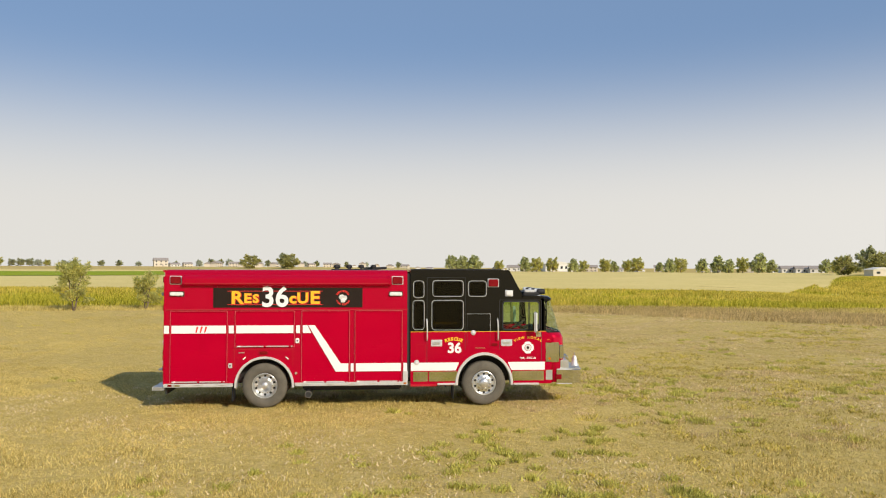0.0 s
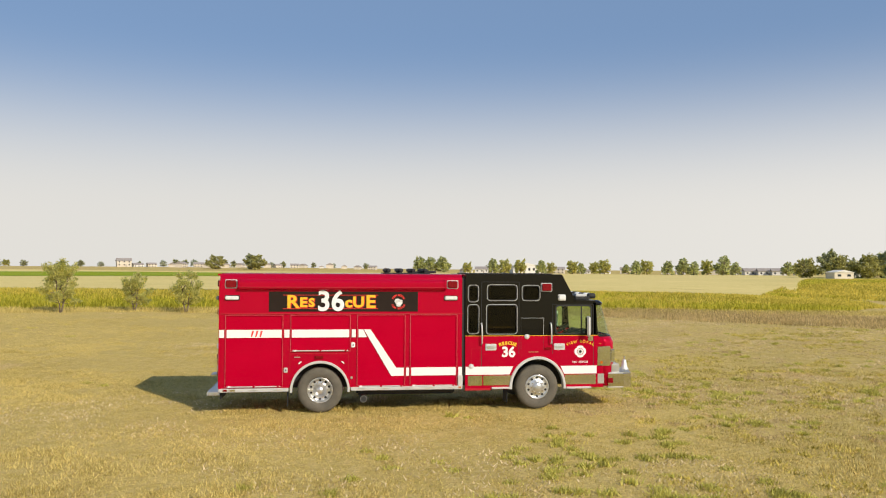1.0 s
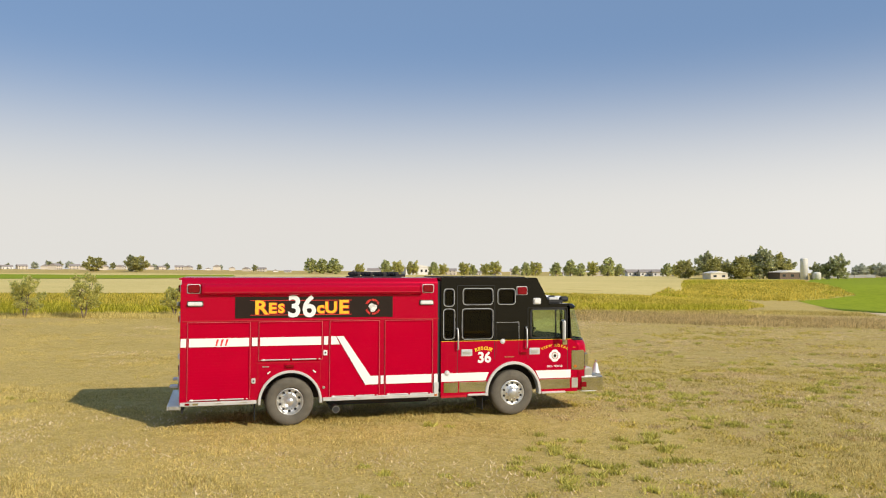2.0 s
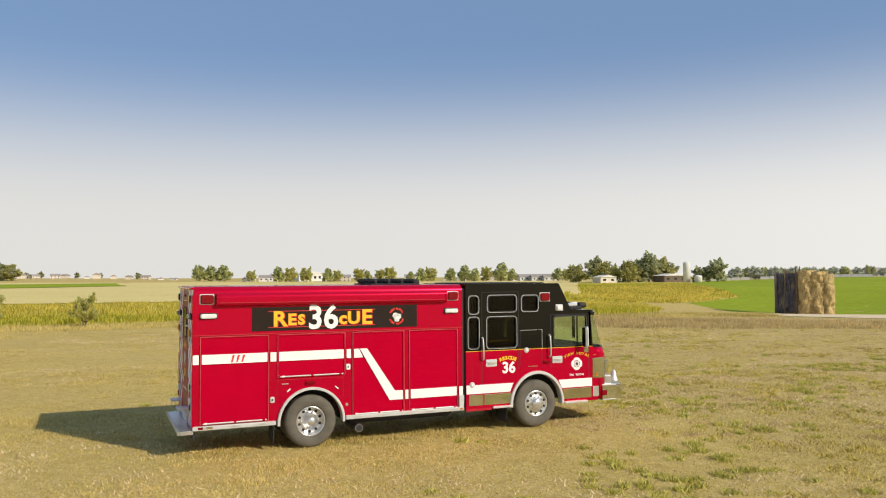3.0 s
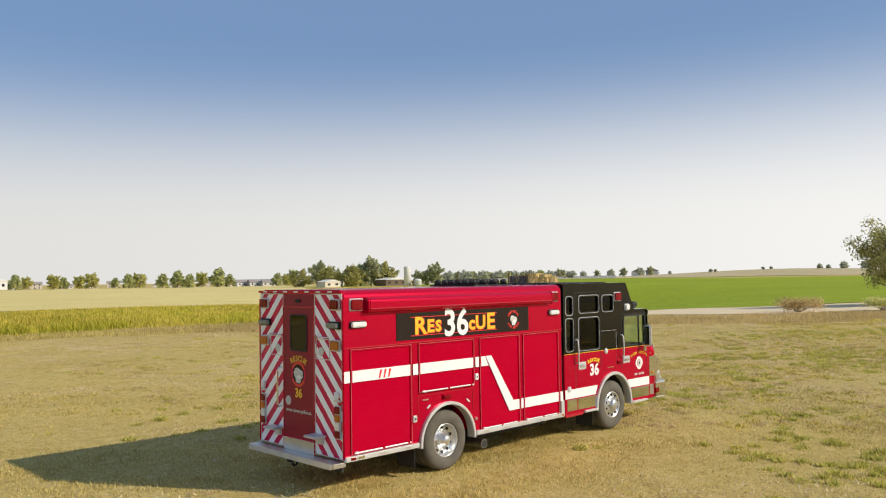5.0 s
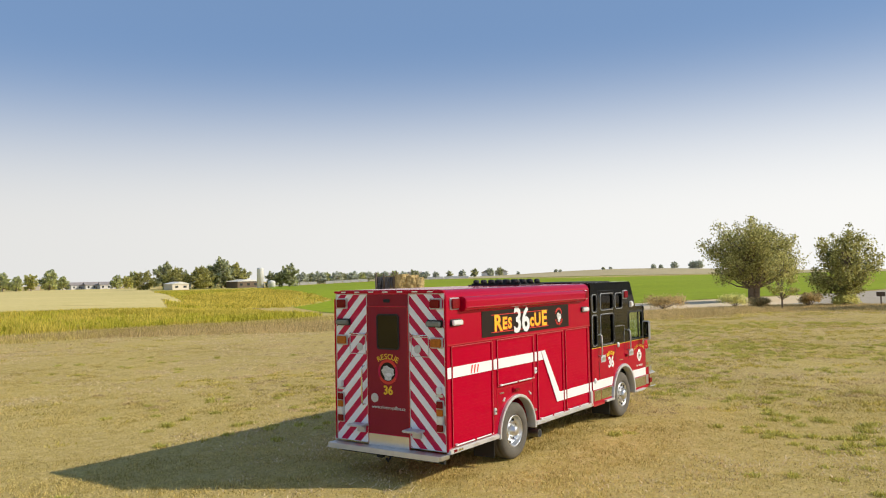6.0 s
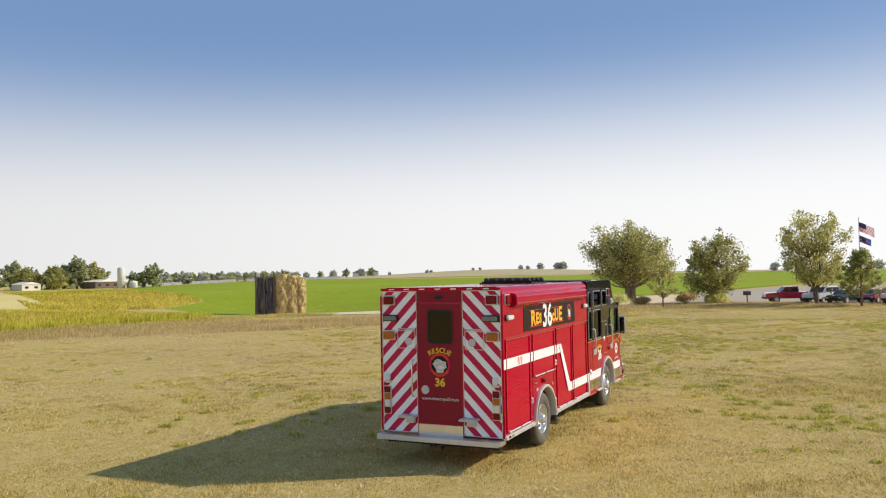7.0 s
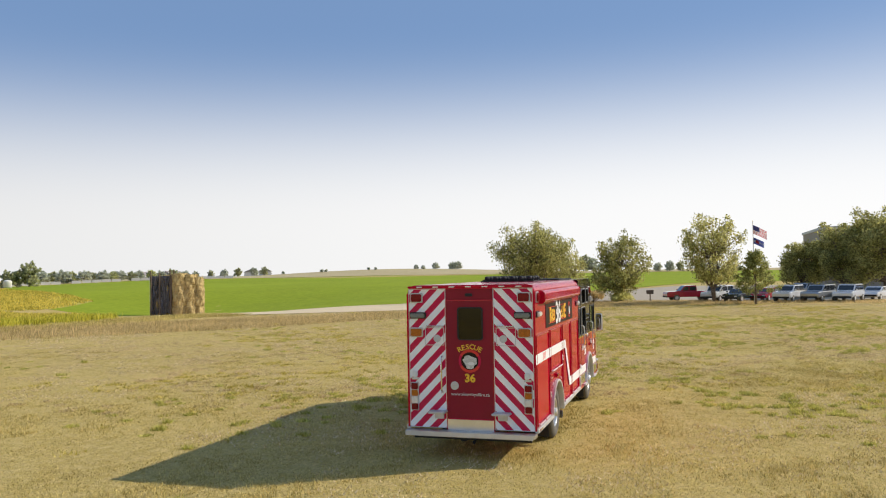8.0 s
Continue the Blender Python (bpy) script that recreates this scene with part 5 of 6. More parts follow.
hb = part("door_handle", lathe([(0.08, -0.012), (0.08, -0.022), (0.064, -0.025), (0.06, -0.019), (0.0, -0.019)], (0, 1.56, 1.37), "x", 24), STEEL, rd, "round steel door latch")
part("paddle", box(-0.03, -0.018, 1.53, 1.59, 1.355, 1.385, 0.004), FRAME_GREY, hb)
part("door_lamp", box(-0.03, -0.008, 1.18, 1.33, 3.06, 3.12, 0.01), BLACK_MATT, truck)


def rear_lamp(y0, y1, z0, z1, lens, bezel, label, depth=0.06):
    b = part("warning_lamp", box(-0.03, 0.006, y0, y1, z0, z1, 0.012), bezel, truck, label)
    part("lens", box(-depth, -0.025, y0 + 0.02, y1 - 0.02, z0 + 0.02, z1 - 0.02, 0.014, 3), lens, b)
    return b


for m in (lambda y: y, lambda y: W - y):
    def pair(a, b):
        return sorted((m(a), m(b)))
    rear_lamp(*pair(0.07, 0.32), 2.945, 3.135, LENS_RED, STEEL, "red rear warning lamp in a chrome bezel")
    rear_lamp(*pair(0.06, 0.385), 2.64, 2.765, LENS_SMOKE, BLACK_MATT, "smoked rear scene lamp in a black housing", 0.09)
    rear_lamp(*pair(0.06, 0.32), 2.285, 2.47, LENS_AMBER, STEEL, "amber rear warning lamp in a chrome bezel")
    y0, y1 = pair(0.36, 0.74)
    lid = part("access_panel", ring_prism([(y0, 2.13), (y1, 2.13), (y1, 2.47), (y0, 2.47)], [(y0 + 0.01, 2.14), (y1 - 0.01, 2.14), (y1 - 0.01, 2.46), (y0 + 0.01, 2.46)], 0.004, -0.012, "x"), ALU_DULL, truck, "framed access panel")
    part("round_latch", lathe([(0.072, -0.003), (0.072, -0.012), (0.06, -0.014), (0.056, -0.010), (0.0, -0.010)], (0, m(0.60), 2.26), "x", 20), STEEL, lid)
    y0, y1 = pair(0.06, 0.215)
    stack = part("tail_lamp", box(-0.03, 0.004, y0, y1, 0.88, 1.42, 0.01), STEEL, truck, "stacked tail lamp unit")
    for k, mt in enumerate((LENS_RED, LENS_CLEAR, LENS_AMBER, LENS_RED)):
        part("lens", box(-0.05, -0.025, y0 + 0.012, y1 - 0.012, 0.895 + k * 0.13, 1.012 + k * 0.13, 0.01), mt, stack)
    y0, y1 = pair(0.10, 0.20)
    part("socket", box(-0.06, 0.004, y0, y1, 1.52, 1.64, 0.015), WHITE, truck, "white socket cover")
    part("conduit_box", box(-0.03, 0.004, y0 - 0.02, y1 + 0.02, 1.47, 1.51, 0.006), ALU_DULL, truck)
    y0, y1 = pair(0.46, 0.80)
    fs = part("folding_step", box(-0.24, -0.01, y0, y1, 0.86, 0.90, 0.012), STEEL, truck, "folding aluminium step")
    part("step_bracket", box(-0.05, 0.0, (y0 + y1) / 2 - 0.09, (y0 + y1) / 2 + 0.09, 0.74, 0.86, 0.01), STEEL, fs)
part("grab_rail", tube([(0.0, 1.80, 1.92), (-0.06, 1.80, 1.92), (-0.085, 1.80, 1.86), (-0.085, 1.80, 1.30), (-0.06, 1.80, 1.24), (0.0, 1.80, 1.24)], 0.016, 10), CHROME, truck, "chrome grab rail beside the door", True)
part("grab_rail", tube([(0.0, 0.72, 2.50), (-0.05, 0.72, 2.50), (-0.05, 0.40, 2.50), (0.0, 0.40, 2.50)], 0.012, 8), CHROME, truck, "", True)
part("grab_rail", tube([(0.0, 2.10, 2.50), (-0.05, 2.10, 2.50), (-0.05, 1.75, 2.50), (0.0, 1.75, 2.50)], 0.012, 8), CHROME, truck, "", True)
# tailboard
tb = part("tailboard", prism([(0.02, -0.01), (-0.21, -0.01), (-0.25, 0.03), (-0.25, W - 0.03), (-0.21, W + 0.01), (0.02, W + 0.01)], 0.455, 0.53, "z", 0.008), TREAD, truck, "tread-plate tailboard step")
part("tailboard_edge", box(-0.262, -0.248, 0.02, W - 0.02, 0.445, 0.535, 0.004), ALU_DULL, tb)
part("tow_hook", tube([(-0.10, 1.15, 0.45), (-0.12, 1.15, 0.36), (-0.18, 1.15, 0.33), (-0.22, 1.15, 0.38)], 0.02, 8), BLACK_MATT, tb)
part("tow_hitch", box(-0.16, -0.05, 1.30, 1.42, 0.36, 0.455, 0.01), BLACK_MATT, tb)
part("rear_skirt", box(0.02, 0.06, 0.1, W - 0.1, 0.35, 0.5), BLACK_MATT, truck)

# ---- trees ----
def leaf_cloud(centres, radii, count, size, rng, flat=0.8):
    """Small leaves, two triangles each, strewn mostly near the surface of overlapping clumps."""
    centres, radii = np.asarray(centres, float), np.asarray(radii, float)
    p = radii ** 2 / np.sum(radii ** 2)
    pick = rng.choice(len(radii), count, p=p)
    d = rng.normal(size=(count, 3))
    d /= np.linalg.norm(d, axis=1, keepdims=True)
    rr = np.clip(rng.normal(0.66, 0.28, count), 0.05, 1.25)
    pos = centres[pick] + d * (radii[pick] * rr)[:, None] * np.array([1, 1, flat])
    facing = d + 1.0 * rng.normal(size=(count, 3))
    u = np.cross(facing, rng.normal(size=(count, 3)))
    u /= np.linalg.norm(u, axis=1, keepdims=True)
    w = np.cross(facing, u)
    w /= np.linalg.norm(w, axis=1, keepdims=True)
    s = (size * rng.uniform(0.6, 1.4, count))[:, None]
    a, b, c, e = pos - u * s, pos + w * s * 0.55, pos + u * s, pos - w * s * 0.55
    v = np.stack([a, b, c, e], 1).reshape(-1, 3)
    k = np.arange(count)[:, None] * 4
    return v, np.concatenate([k + np.array([[0, 1, 2]]), k + np.array([[0, 2, 3]])])


def tree(name, label, mat, height, width, trunk_h, clumps, leaves, size, seed, shape="round", stems=1, at=(0, 0), girth=None, group="", flat=0.85, bark=None):
    """A tapered trunk that forks into limbs, with clumps of small leaves at the limbs' ends."""
    rng = np.random.default_rng(seed)
    z0 = float(land(*at)) - 0.05
    t = thing(name, label, "tree" if "shrub" not in name else "shrub", group, (at[0], at[1], z0))
    girth = girth or 0.025 * height
    cents, rads = [], []
    for k in range(clumps):
        u = (k + 0.5) / clumps
        z = trunk_h + (height - trunk_h) * (0.12 + 0.82 * u)
        f = (z - trunk_h) / (height - trunk_h)
        if shape == "round":
            reach = math.sqrt(max(0.05, 1 - (2 * f - 0.85) ** 2 / 1.4))
        elif shape == "cone":
            reach = max(0.1, 1.0 - 0.85 * f)
        elif shape == "vase":
            reach = 0.35 + 0.65 * math.sin(math.pi * min(1, f * 0.75 + 0.12))
        else:
            reach = 0.8
        a = k * 2.39996 + rng.uniform(-0.4, 0.4)
        q = reach * width / 2 * rng.uniform(0.3, 0.86)
        z += rng.normal() * 0.035 * height
        cents.append((q * math.cos(a), q * math.sin(a), z))
        rads.append(width * rng.uniform(0.09, 0.165) * (0.65 + 0.4 * reach))
    # twigs that stick out of the crown
    for k in range(clumps // 2):
        c = Vector(cents[k * 2 % clumps])
        d = Vector((c.x, c.y, 0.9 * (c.z - trunk_h - 0.3 * (height - trunk_h)) + 0.15 * height)).normalized()
        e = c + d * rads[k * 2 % clumps] * rng.uniform(0.75, 1.15)
        cents.append(tuple(e))
        rads.append(rads[k * 2 % clumps] * rng.uniform(0.4, 0.6))
    b = None
    forks = []
    for s in range(stems):
        a = 2 * math.pi * s / max(stems, 1) + 0.5
        lean = 0.0 if stems == 1 else 0.12 * height
        top = Vector((lean * math.cos(a), lean * math.sin(a), height * 0.72))
        pts = [Vector((0.3 * girth * math.cos(a) * stems, 0.3 * girth * math.sin(a) * stems, 0))]
        for i in range(1, 5):
            f = i / 4
            pts.append(pts[0].lerp(top, f) + Vector((rng.uniform(-1, 1), rng.uniform(-1, 1), 0)) * 0.02 * height)
        forks.append(pts)
        b = tube(pts, [girth * 1.3, girth, girth * 0.75, girth * 0.5, girth * 0.15], 8, b)
    for k, (c, r) in enumerate(zip(cents, rads)):
        pts = forks[k % len(forks)]
        j = 1 + min(1, k * 3 // (2 * clumps)) if c[2] > trunk_h else 1
        st = pts[min(j + (1 if c[2] > height * 0.6 else 0), 3)]
        mid = st.lerp(Vector(c), 0.5) + Vector((0, 0, -0.03 * height))
        b = tube([st, mid, Vector(c)], [girth * 0.42, girth * 0.26, girth * 0.07], 5, b)
    part("trunk", b, bark or BARK, t, "grey-brown trunk and limbs", True)
    v, f = leaf_cloud(cents, rads, leaves, size, rng, flat)
    crown = mesh_from_arrays("crown", v, f, mat)
    crown.parent = t
    crown["label"] = "uneven leafy crown"
    return t


tree("spreading_tree", "large spreading tree with dark olive leaves and thick forked trunk", LEAF_OLIVE, 9.7, 12.8, 2.2, 84, 26000, 0.14, 21, "round", 3, (99.4, 19.2), 0.36)
tree("bushy_tree", "bushy low-branching tree with olive green leaves", LEAF_OLIVE, 7.6, 7.0, 0.4, 64, 11500, 0.125, 22, "vase", 3, (81.4, 5.8), 0.12)
tree("tall_tree", "tall airy tree with pale green leaves beside the lot", LEAF_GREY, 9.0, 7.0, 1.4, 62, 10500, 0.125, 23, "vase", 2, (76.5, -4.7), 0.11)
tree("sapling", "thin young tree with sparse grey-green leaves", LEAF_GREY, 5.8, 3.6, 0.9, 30, 2600, 0.10, 24, "vase", 1, (70.7, 9.6), 0.07)
tree("leafy_tree", "dense olive green tree behind the parked cars", LEAF_OLIVE, 6.5, 6.6, 1.4, 56, 15000, 0.14, 25, "round", 2, (98.6, -16.2), 0.16, "trees by the lot")
tree("leafy_tree", "broad olive tree behind the parked cars", LEAF_OLIVE, 8.6, 9.2, 1.6, 64, 22000, 0.14, 26, "round", 2, (95.0, -20.7), 0.2, "trees by the lot")
tree("leafy_tree", "broad olive tree behind the parked cars", LEAF_OLIVE, 9.6, 10.8, 1.8, 64, 26000, 0.14, 27, "round", 2, (92.2, -24.5), 0.2, "trees by the lot")


def pine(at, height, width, seed):
    """A small pine: straight trunk, whorls of branches with needle tufts."""
    rng = np.random.default_rng(seed)
    t = thing("pine_tree", "small dark green pine with open branches", "tree", "", (at[0], at[1], float(land(*at)) - 0.05))
    b = tube([(0, 0, 0), (0.05, 0, height * 0.5), (0, 0, height)], [0.13, 0.09, 0.02], 8)
    cents, rads = [], []
    for k in range(34):
        f = 0.16 + 0.84 * k / 34
        z = height * f
        r = width / 2 * (1.05 - f) * rng.uniform(0.75, 1.15) + 0.25
        a = k * 2.4
        end = Vector((r * math.cos(a), r * math.sin(a), z + 0.35 + 0.15 * r))
        b = tube([(0, 0, z), Vector((r * 0.55 * math.cos(a), r * 0.55 * math.sin(a), z + 0.05)), end], [0.035, 0.025, 0.01], 5, b)
        for q in (0.6, 1.0):
            cents.append((end.x * q, end.y * q, z + (end.z - z) * q))
            rads.append(0.42)
    part("trunk", b, BARK, t, "", True)
    v, f = leaf_cloud(cents, rads, 11000, 0.08, rng, 0.8)
    c = mesh_from_arrays("crown", v, f, NEEDLE)
    c.parent = t
    c["label"] = "tufted needle crown"


pine((71.9, -8.6), 5.0, 4.6, 31)
for k, (x, y, h, w) in enumerate(((-17.4, 43.6, 4.1, 3.5), (-12.6, 45.4, 2.9, 2.6), (-8.4, 43.6, 3.2, 2.9), (-2.4, 45.6, 2.3, 1.9))):
    tree("small_tree", "small airy young tree at the field's edge", LEAF_YELLOW, h, w, 0.5, 20, 5200 if k == 0 else 3400, 0.075, 40 + k, "vase", 2, (x, y), 0.05, "young trees at the crop's edge")


def brush(at, height, width, mat, label, seed):
    rng = np.random.default_rng(seed)
    t = thing("shrub", label, "shrub", "", (at[0], at[1], float(land(*at)) - 0.03))
    b, cents, rads = None, [], []
    for k in range(14):
        a, r = k * 2.4, width / 2 * rng.uniform(0.2, 0.9)
        e = Vector((r * math.cos(a), r * math.sin(a), height * rng.uniform(0.5, 0.95)))
        b = tube([(0, 0, 0), e * 0.5 + Vector((0, 0, 0.05)), e], [0.03, 0.02, 0.008], 4, b)
        cents.append(tuple(e * 0.9))
        rads.append(width * 0.16)
    part("stems", b, BARK, t)
    v, f = leaf_cloud(cents, rads, 3200, 0.08, rng, 0.7)
    c = mesh_from_arrays("foliage", v, f, mat)
    c.parent = t


brush((74, 22.5), 1.4, 5.5, GRASS_TALL, "dry brown brush beside the track", 51)
brush((80, 5.6), 1.1, 3.4, LEAF_YELLOW, "yellow flowering brush under a tree", 52)
brush((80, 16.5), 1.2, 4.6, LEAF_YELLOW, "yellow-green brush under a tree", 53)
brush((76, 8.2), 1.5, 3.0, GRASS_TALL, "dry grey brush on the verge", 54)
brush((76, 13.0), 1.0, 3.0, GRASS_TALL, "dry grey brush on the verge", 55)

# far trees: four kinds, built once each and copied
def far_kind(name, label, mat, w, seed, shape):
    return tree(name, label, mat, 10.0, w, 0.1, 44, 2600, 0.46, seed, shape, 1, (0, 900), 0.25, "distant trees", 0.85, BARK_PALE)


KINDS = [far_kind("distant_tree", "distant fresh green tree on the field's far edge", LEAF_GREEN, 8.0, 61, "round"),
         far_kind("distant_tree", "distant yellowing tree on the field's far edge", LEAF_YELLOW, 8.5, 62, "vase"),
         far_kind("distant_tree", "distant dark green tree on the field's far edge", LEAF_DARK, 8.0, 63, "round"),
         far_kind("distant_tree", "distant olive tree with a broad crown", LEAF_OLIVE, 11.0, 64, "round")]
# fifth kind, for the skyline: its leaf colour carries the haze
KINDS.append(far_kind("distant_tree", "far tree on the skyline, distance haze put into its leaf colour", LEAF_HAZE, 9.5, 65, "round"))
KINDS[4].matrix_basis = pose(-390, 460, float(land(-390, 460)) - 0.1)
KINDS[0].matrix_basis = pose(-300, 500, float(land(-300, 500)) - 0.1)
KINDS[1].matrix_basis = pose(-260, 520, float(land(-260, 520)) - 0.1)
KINDS[2].matrix_basis = pose(-330, 480, float(land(-330, 480)) - 0.1)
KINDS[3].matrix_basis = pose(-360, 470, float(land(-360, 470)) - 0.1)


def plant(kind, x, y, top, wide=1.0):
    z = float(land(x, y)) - 0.15
    h = max(2.0, (top - z)) / 10.0
    m = pose(x, y, z, 0, 0, (x * 37 + y * 11) % 360) @ Matrix.Diagonal((h * wide, h * wide, h, 1))
    copy_thing(KINDS[kind], m)


def skyline(kinds, row, d, eye, wide=1.2, jog=0.0):
    """Trees at bearings (degrees from the truck's nose) with the slope at which their tops rise over the eye."""
    for k, (a, slope) in enumerate(row):
        far = d * (1 + jog * math.sin(k * 2.7))
        plant(kinds[k % len(kinds)], eye[0] + far * math.cos(radians(a)), eye[1] + far * math.sin(radians(a)), 3.4 + slope * far, wide)


START, MIDWAY, END = (4.7, -19.2), (-1.7, -16.0), (-14.6, -2.9)
# a row of green and yellowing trees beyond the stubble
skyline((0, 0), [(83.9, 0.0145), (83.1, 0.0138), (82.3, 0.0146)], 760, START, 1.3)
skyline((1, 0, 1), [(80.6, 0.0083), (78.7, 0.0126), (77.9, 0.0119), (76.8, 0.0120), (75.3, 0.0106), (74.6, 0.0085), (73.1, 0.0106), (72.5, 0.0078), (71.6, 0.0092), (70.9, 0.0120), (69.4, 0.0065)], 640, START, 1.15, 0.03)
skyline((0, 1, 0, 0), [(68.7, 0.0106), (68.0, 0.0113), (66.6, 0.0106), (65.6, 0.0139), (64.9, 0.0099), (64.0, 0.0119), (63.0, 0.0165), (62.2, 0.0092), (59.0, 0.0098), (58.3, 0.0085), (57.8, 0.0135)], 600, START, 1.15, 0.02)
# the farmstead's big trees round the silo
skyline((3, 2, 3, 2, 3), [(57.0, 0.0135), (55.7, 0.0222), (55.0, 0.0170), (54.4, 0.0130), (53.4, 0.0177), (52.7, 0.0190), (52.0, 0.0264), (51.3, 0.0210), (50.6, 0.0165)], 455, MIDWAY, 1.1, 0.03)
skyline((2, 2), [(48.7, 0.0101), (48.2, 0.0108), (47.5, 0.0187)], 420, MIDWAY, 1.15)
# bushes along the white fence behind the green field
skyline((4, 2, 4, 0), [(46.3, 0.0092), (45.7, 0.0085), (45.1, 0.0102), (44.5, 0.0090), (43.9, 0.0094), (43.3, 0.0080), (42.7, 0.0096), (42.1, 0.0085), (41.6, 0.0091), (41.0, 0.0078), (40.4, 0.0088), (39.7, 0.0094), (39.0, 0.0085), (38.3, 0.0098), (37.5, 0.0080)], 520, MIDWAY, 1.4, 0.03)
skyline((2, 4), [(35.8, 0.0064), (34.8, 0.0075), (33.8, 0.0079), (32.9, 0.0090), (32.0, 0.0102), (30.9, 0.0106), (30.2, 0.0111), (28.9, 0.0059)], 560, END, 1.2, 0.03)
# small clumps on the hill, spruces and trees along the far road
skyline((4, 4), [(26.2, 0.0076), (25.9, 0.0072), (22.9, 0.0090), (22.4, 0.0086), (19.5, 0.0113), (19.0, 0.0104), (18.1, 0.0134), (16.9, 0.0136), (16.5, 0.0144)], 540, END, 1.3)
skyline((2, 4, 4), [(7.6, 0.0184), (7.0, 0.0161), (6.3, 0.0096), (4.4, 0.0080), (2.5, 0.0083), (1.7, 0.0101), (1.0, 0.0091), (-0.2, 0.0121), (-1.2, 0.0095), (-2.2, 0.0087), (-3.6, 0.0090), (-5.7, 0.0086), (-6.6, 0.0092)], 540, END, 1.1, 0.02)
# dark trees among the houses on the northern rise
skyline((1, 2, 2, 2, 4), [(113.8, 0.0105), (113.0, 0.0077), (112.5, 0.0083), (112.0, 0.0085), (111.5, 0.0076), (111.0, 0.0073), (110.0, 0.0068), (107.8, 0.0070), (106.7, 0.0071), (105.5, 0.0060)], 860, START, 1.5, 0.02)
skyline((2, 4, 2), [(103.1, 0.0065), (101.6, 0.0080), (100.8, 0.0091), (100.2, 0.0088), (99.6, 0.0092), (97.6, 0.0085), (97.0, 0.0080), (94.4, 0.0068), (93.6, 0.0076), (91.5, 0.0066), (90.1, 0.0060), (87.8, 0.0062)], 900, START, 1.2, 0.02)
skyline((3, 2), [(98.2, 0.0141), (95.8, 0.0158), (95.5, 0.0150)], 720, START, 1.35)

# ---- far houses ----
def house(name, label, w, d, h, roof_h, wall_mat, group=""):
    t = thing(name, label, "house", group)
    part("wall", box(-w / 2, w / 2, -d / 2, d / 2, -1, h), wall_mat, t)
    part("roof", prism([(-d / 2 - 0.5, h - 0.1), (d / 2 + 0.5, h - 0.1), (0, h + roof_h)], -w / 2 - 0.5, w / 2 + 0.5, "x"), HOUSE_ROOF, t, "grey-brown pitched roof")
    for s in (-1, 1):
        for k in range(3):
            x = -w / 2 + w * (k + 0.5) / 3
            for z in ((1.2,) if h < 4 else (1.2, 4.0)):
                wd = part("window", box(x - 0.6, x + 0.6, s * d / 2 - 0.05, s * d / 2 + 0.05, z, z + 1.3), PANE, t)
    part("door", box(w * 0.08, w * 0.08 + 1.0, -d / 2 - 0.07, -d / 2 + 0.02, 0, 2.1), HOUSE_ROOF, t)
    return t


H_A = house("house", "distant beige two-storey house with a grey roof", 13, 10, 5.6, 2.6, HOUSE_WALL, "distant houses")
H_B = house("house", "distant white house with a brown roof", 12, 9, 3.4, 2.2, HOUSE_WALL_B, "distant houses")
rng = random.Random(5)


def far_spot(a, d, drop=0.0, turn=0, eye=START):
    x, y = eye[0] + d * math.cos(radians(a)), eye[1] + d * math.sin(radians(a))
    return pose(x, y, float(land(x, y)) - drop, 0, 0, turn)


H_A.matrix_basis = far_spot(104.1, 820, 0, 20)
H_B.matrix_basis = far_spot(79.5, 700, 0, -15)
for k in range(20):
    a = 85.5 + 18.5 * k / 20 + rng.uniform(-0.25, 0.25)
    copy_thing(H_A if rng.random() < 0.6 else H_B, far_spot(a, rng.uniform(780, 850), 0.8, rng.choice((0, 90, 30, 70, -20))) @ Matrix.Scale(rng.uniform(0.55, 0.8), 4))
for k in range(14):
    a = 58.6 + 24.0 * k / 14 + rng.uniform(-0.5, 0.5)
    copy_thing(H_B if k % 3 else H_A, far_spot(a, rng.uniform(690, 730), 0.5, rng.choice((0, 60, 25, -20))) @ Matrix.Scale(rng.uniform(0.55, 0.8), 4))
for a, d in ((59.4, 640), (60.3, 645), (61.2, 650), (55.4, 500), (38.8, 560), (33.4, 600), (32.4, 600), (40.6, 560)):
    copy_thing(H_B, far_spot(a, d, 0.3, a * 7 % 80 - 40))


def shed(name, label, x0, x1, y0, y1, h, mat, roof=0.9):
    z = float(land((x0 + x1) / 2, (y0 + y1) / 2))
    t = thing(name, label, "building", "", (0, 0, z))
    part("wall", box(x0, x1, y0, y1, -0.5, h), mat, t)
    part("roof", prism([(x0 - 0.4, h), (x1 + 0.4, h), ((x0 + x1) / 2, h + roof)], y0 - 0.4, y1 + 0.4, "y"), CONCRETE, t, "low metal roof")
    n = max(2, int((x1 - x0) / 4))
    for k in range(n):
        x = x0 + (x1 - x0) * (k + 0.5) / n
        part("window", box(x - 0.9, x + 0.9, y0 - 0.06, y0 + 0.05, h * 0.35, h * 0.7), PANE, t)


shed("white_hall", "long white hall with a low metal roof", 156, 180, 651, 665, 6.4, HOUSE_WALL_B, 2.2)
shed("farm_shed", "low weathered farm shed beside the silo", 274, 289, 324, 333, 3.4, POLE, 1.2)
shed("farm_shed", "low pale farm shed among trees", 240, 250, 333, 340, 3.0, HOUSE_WALL, 1.2)


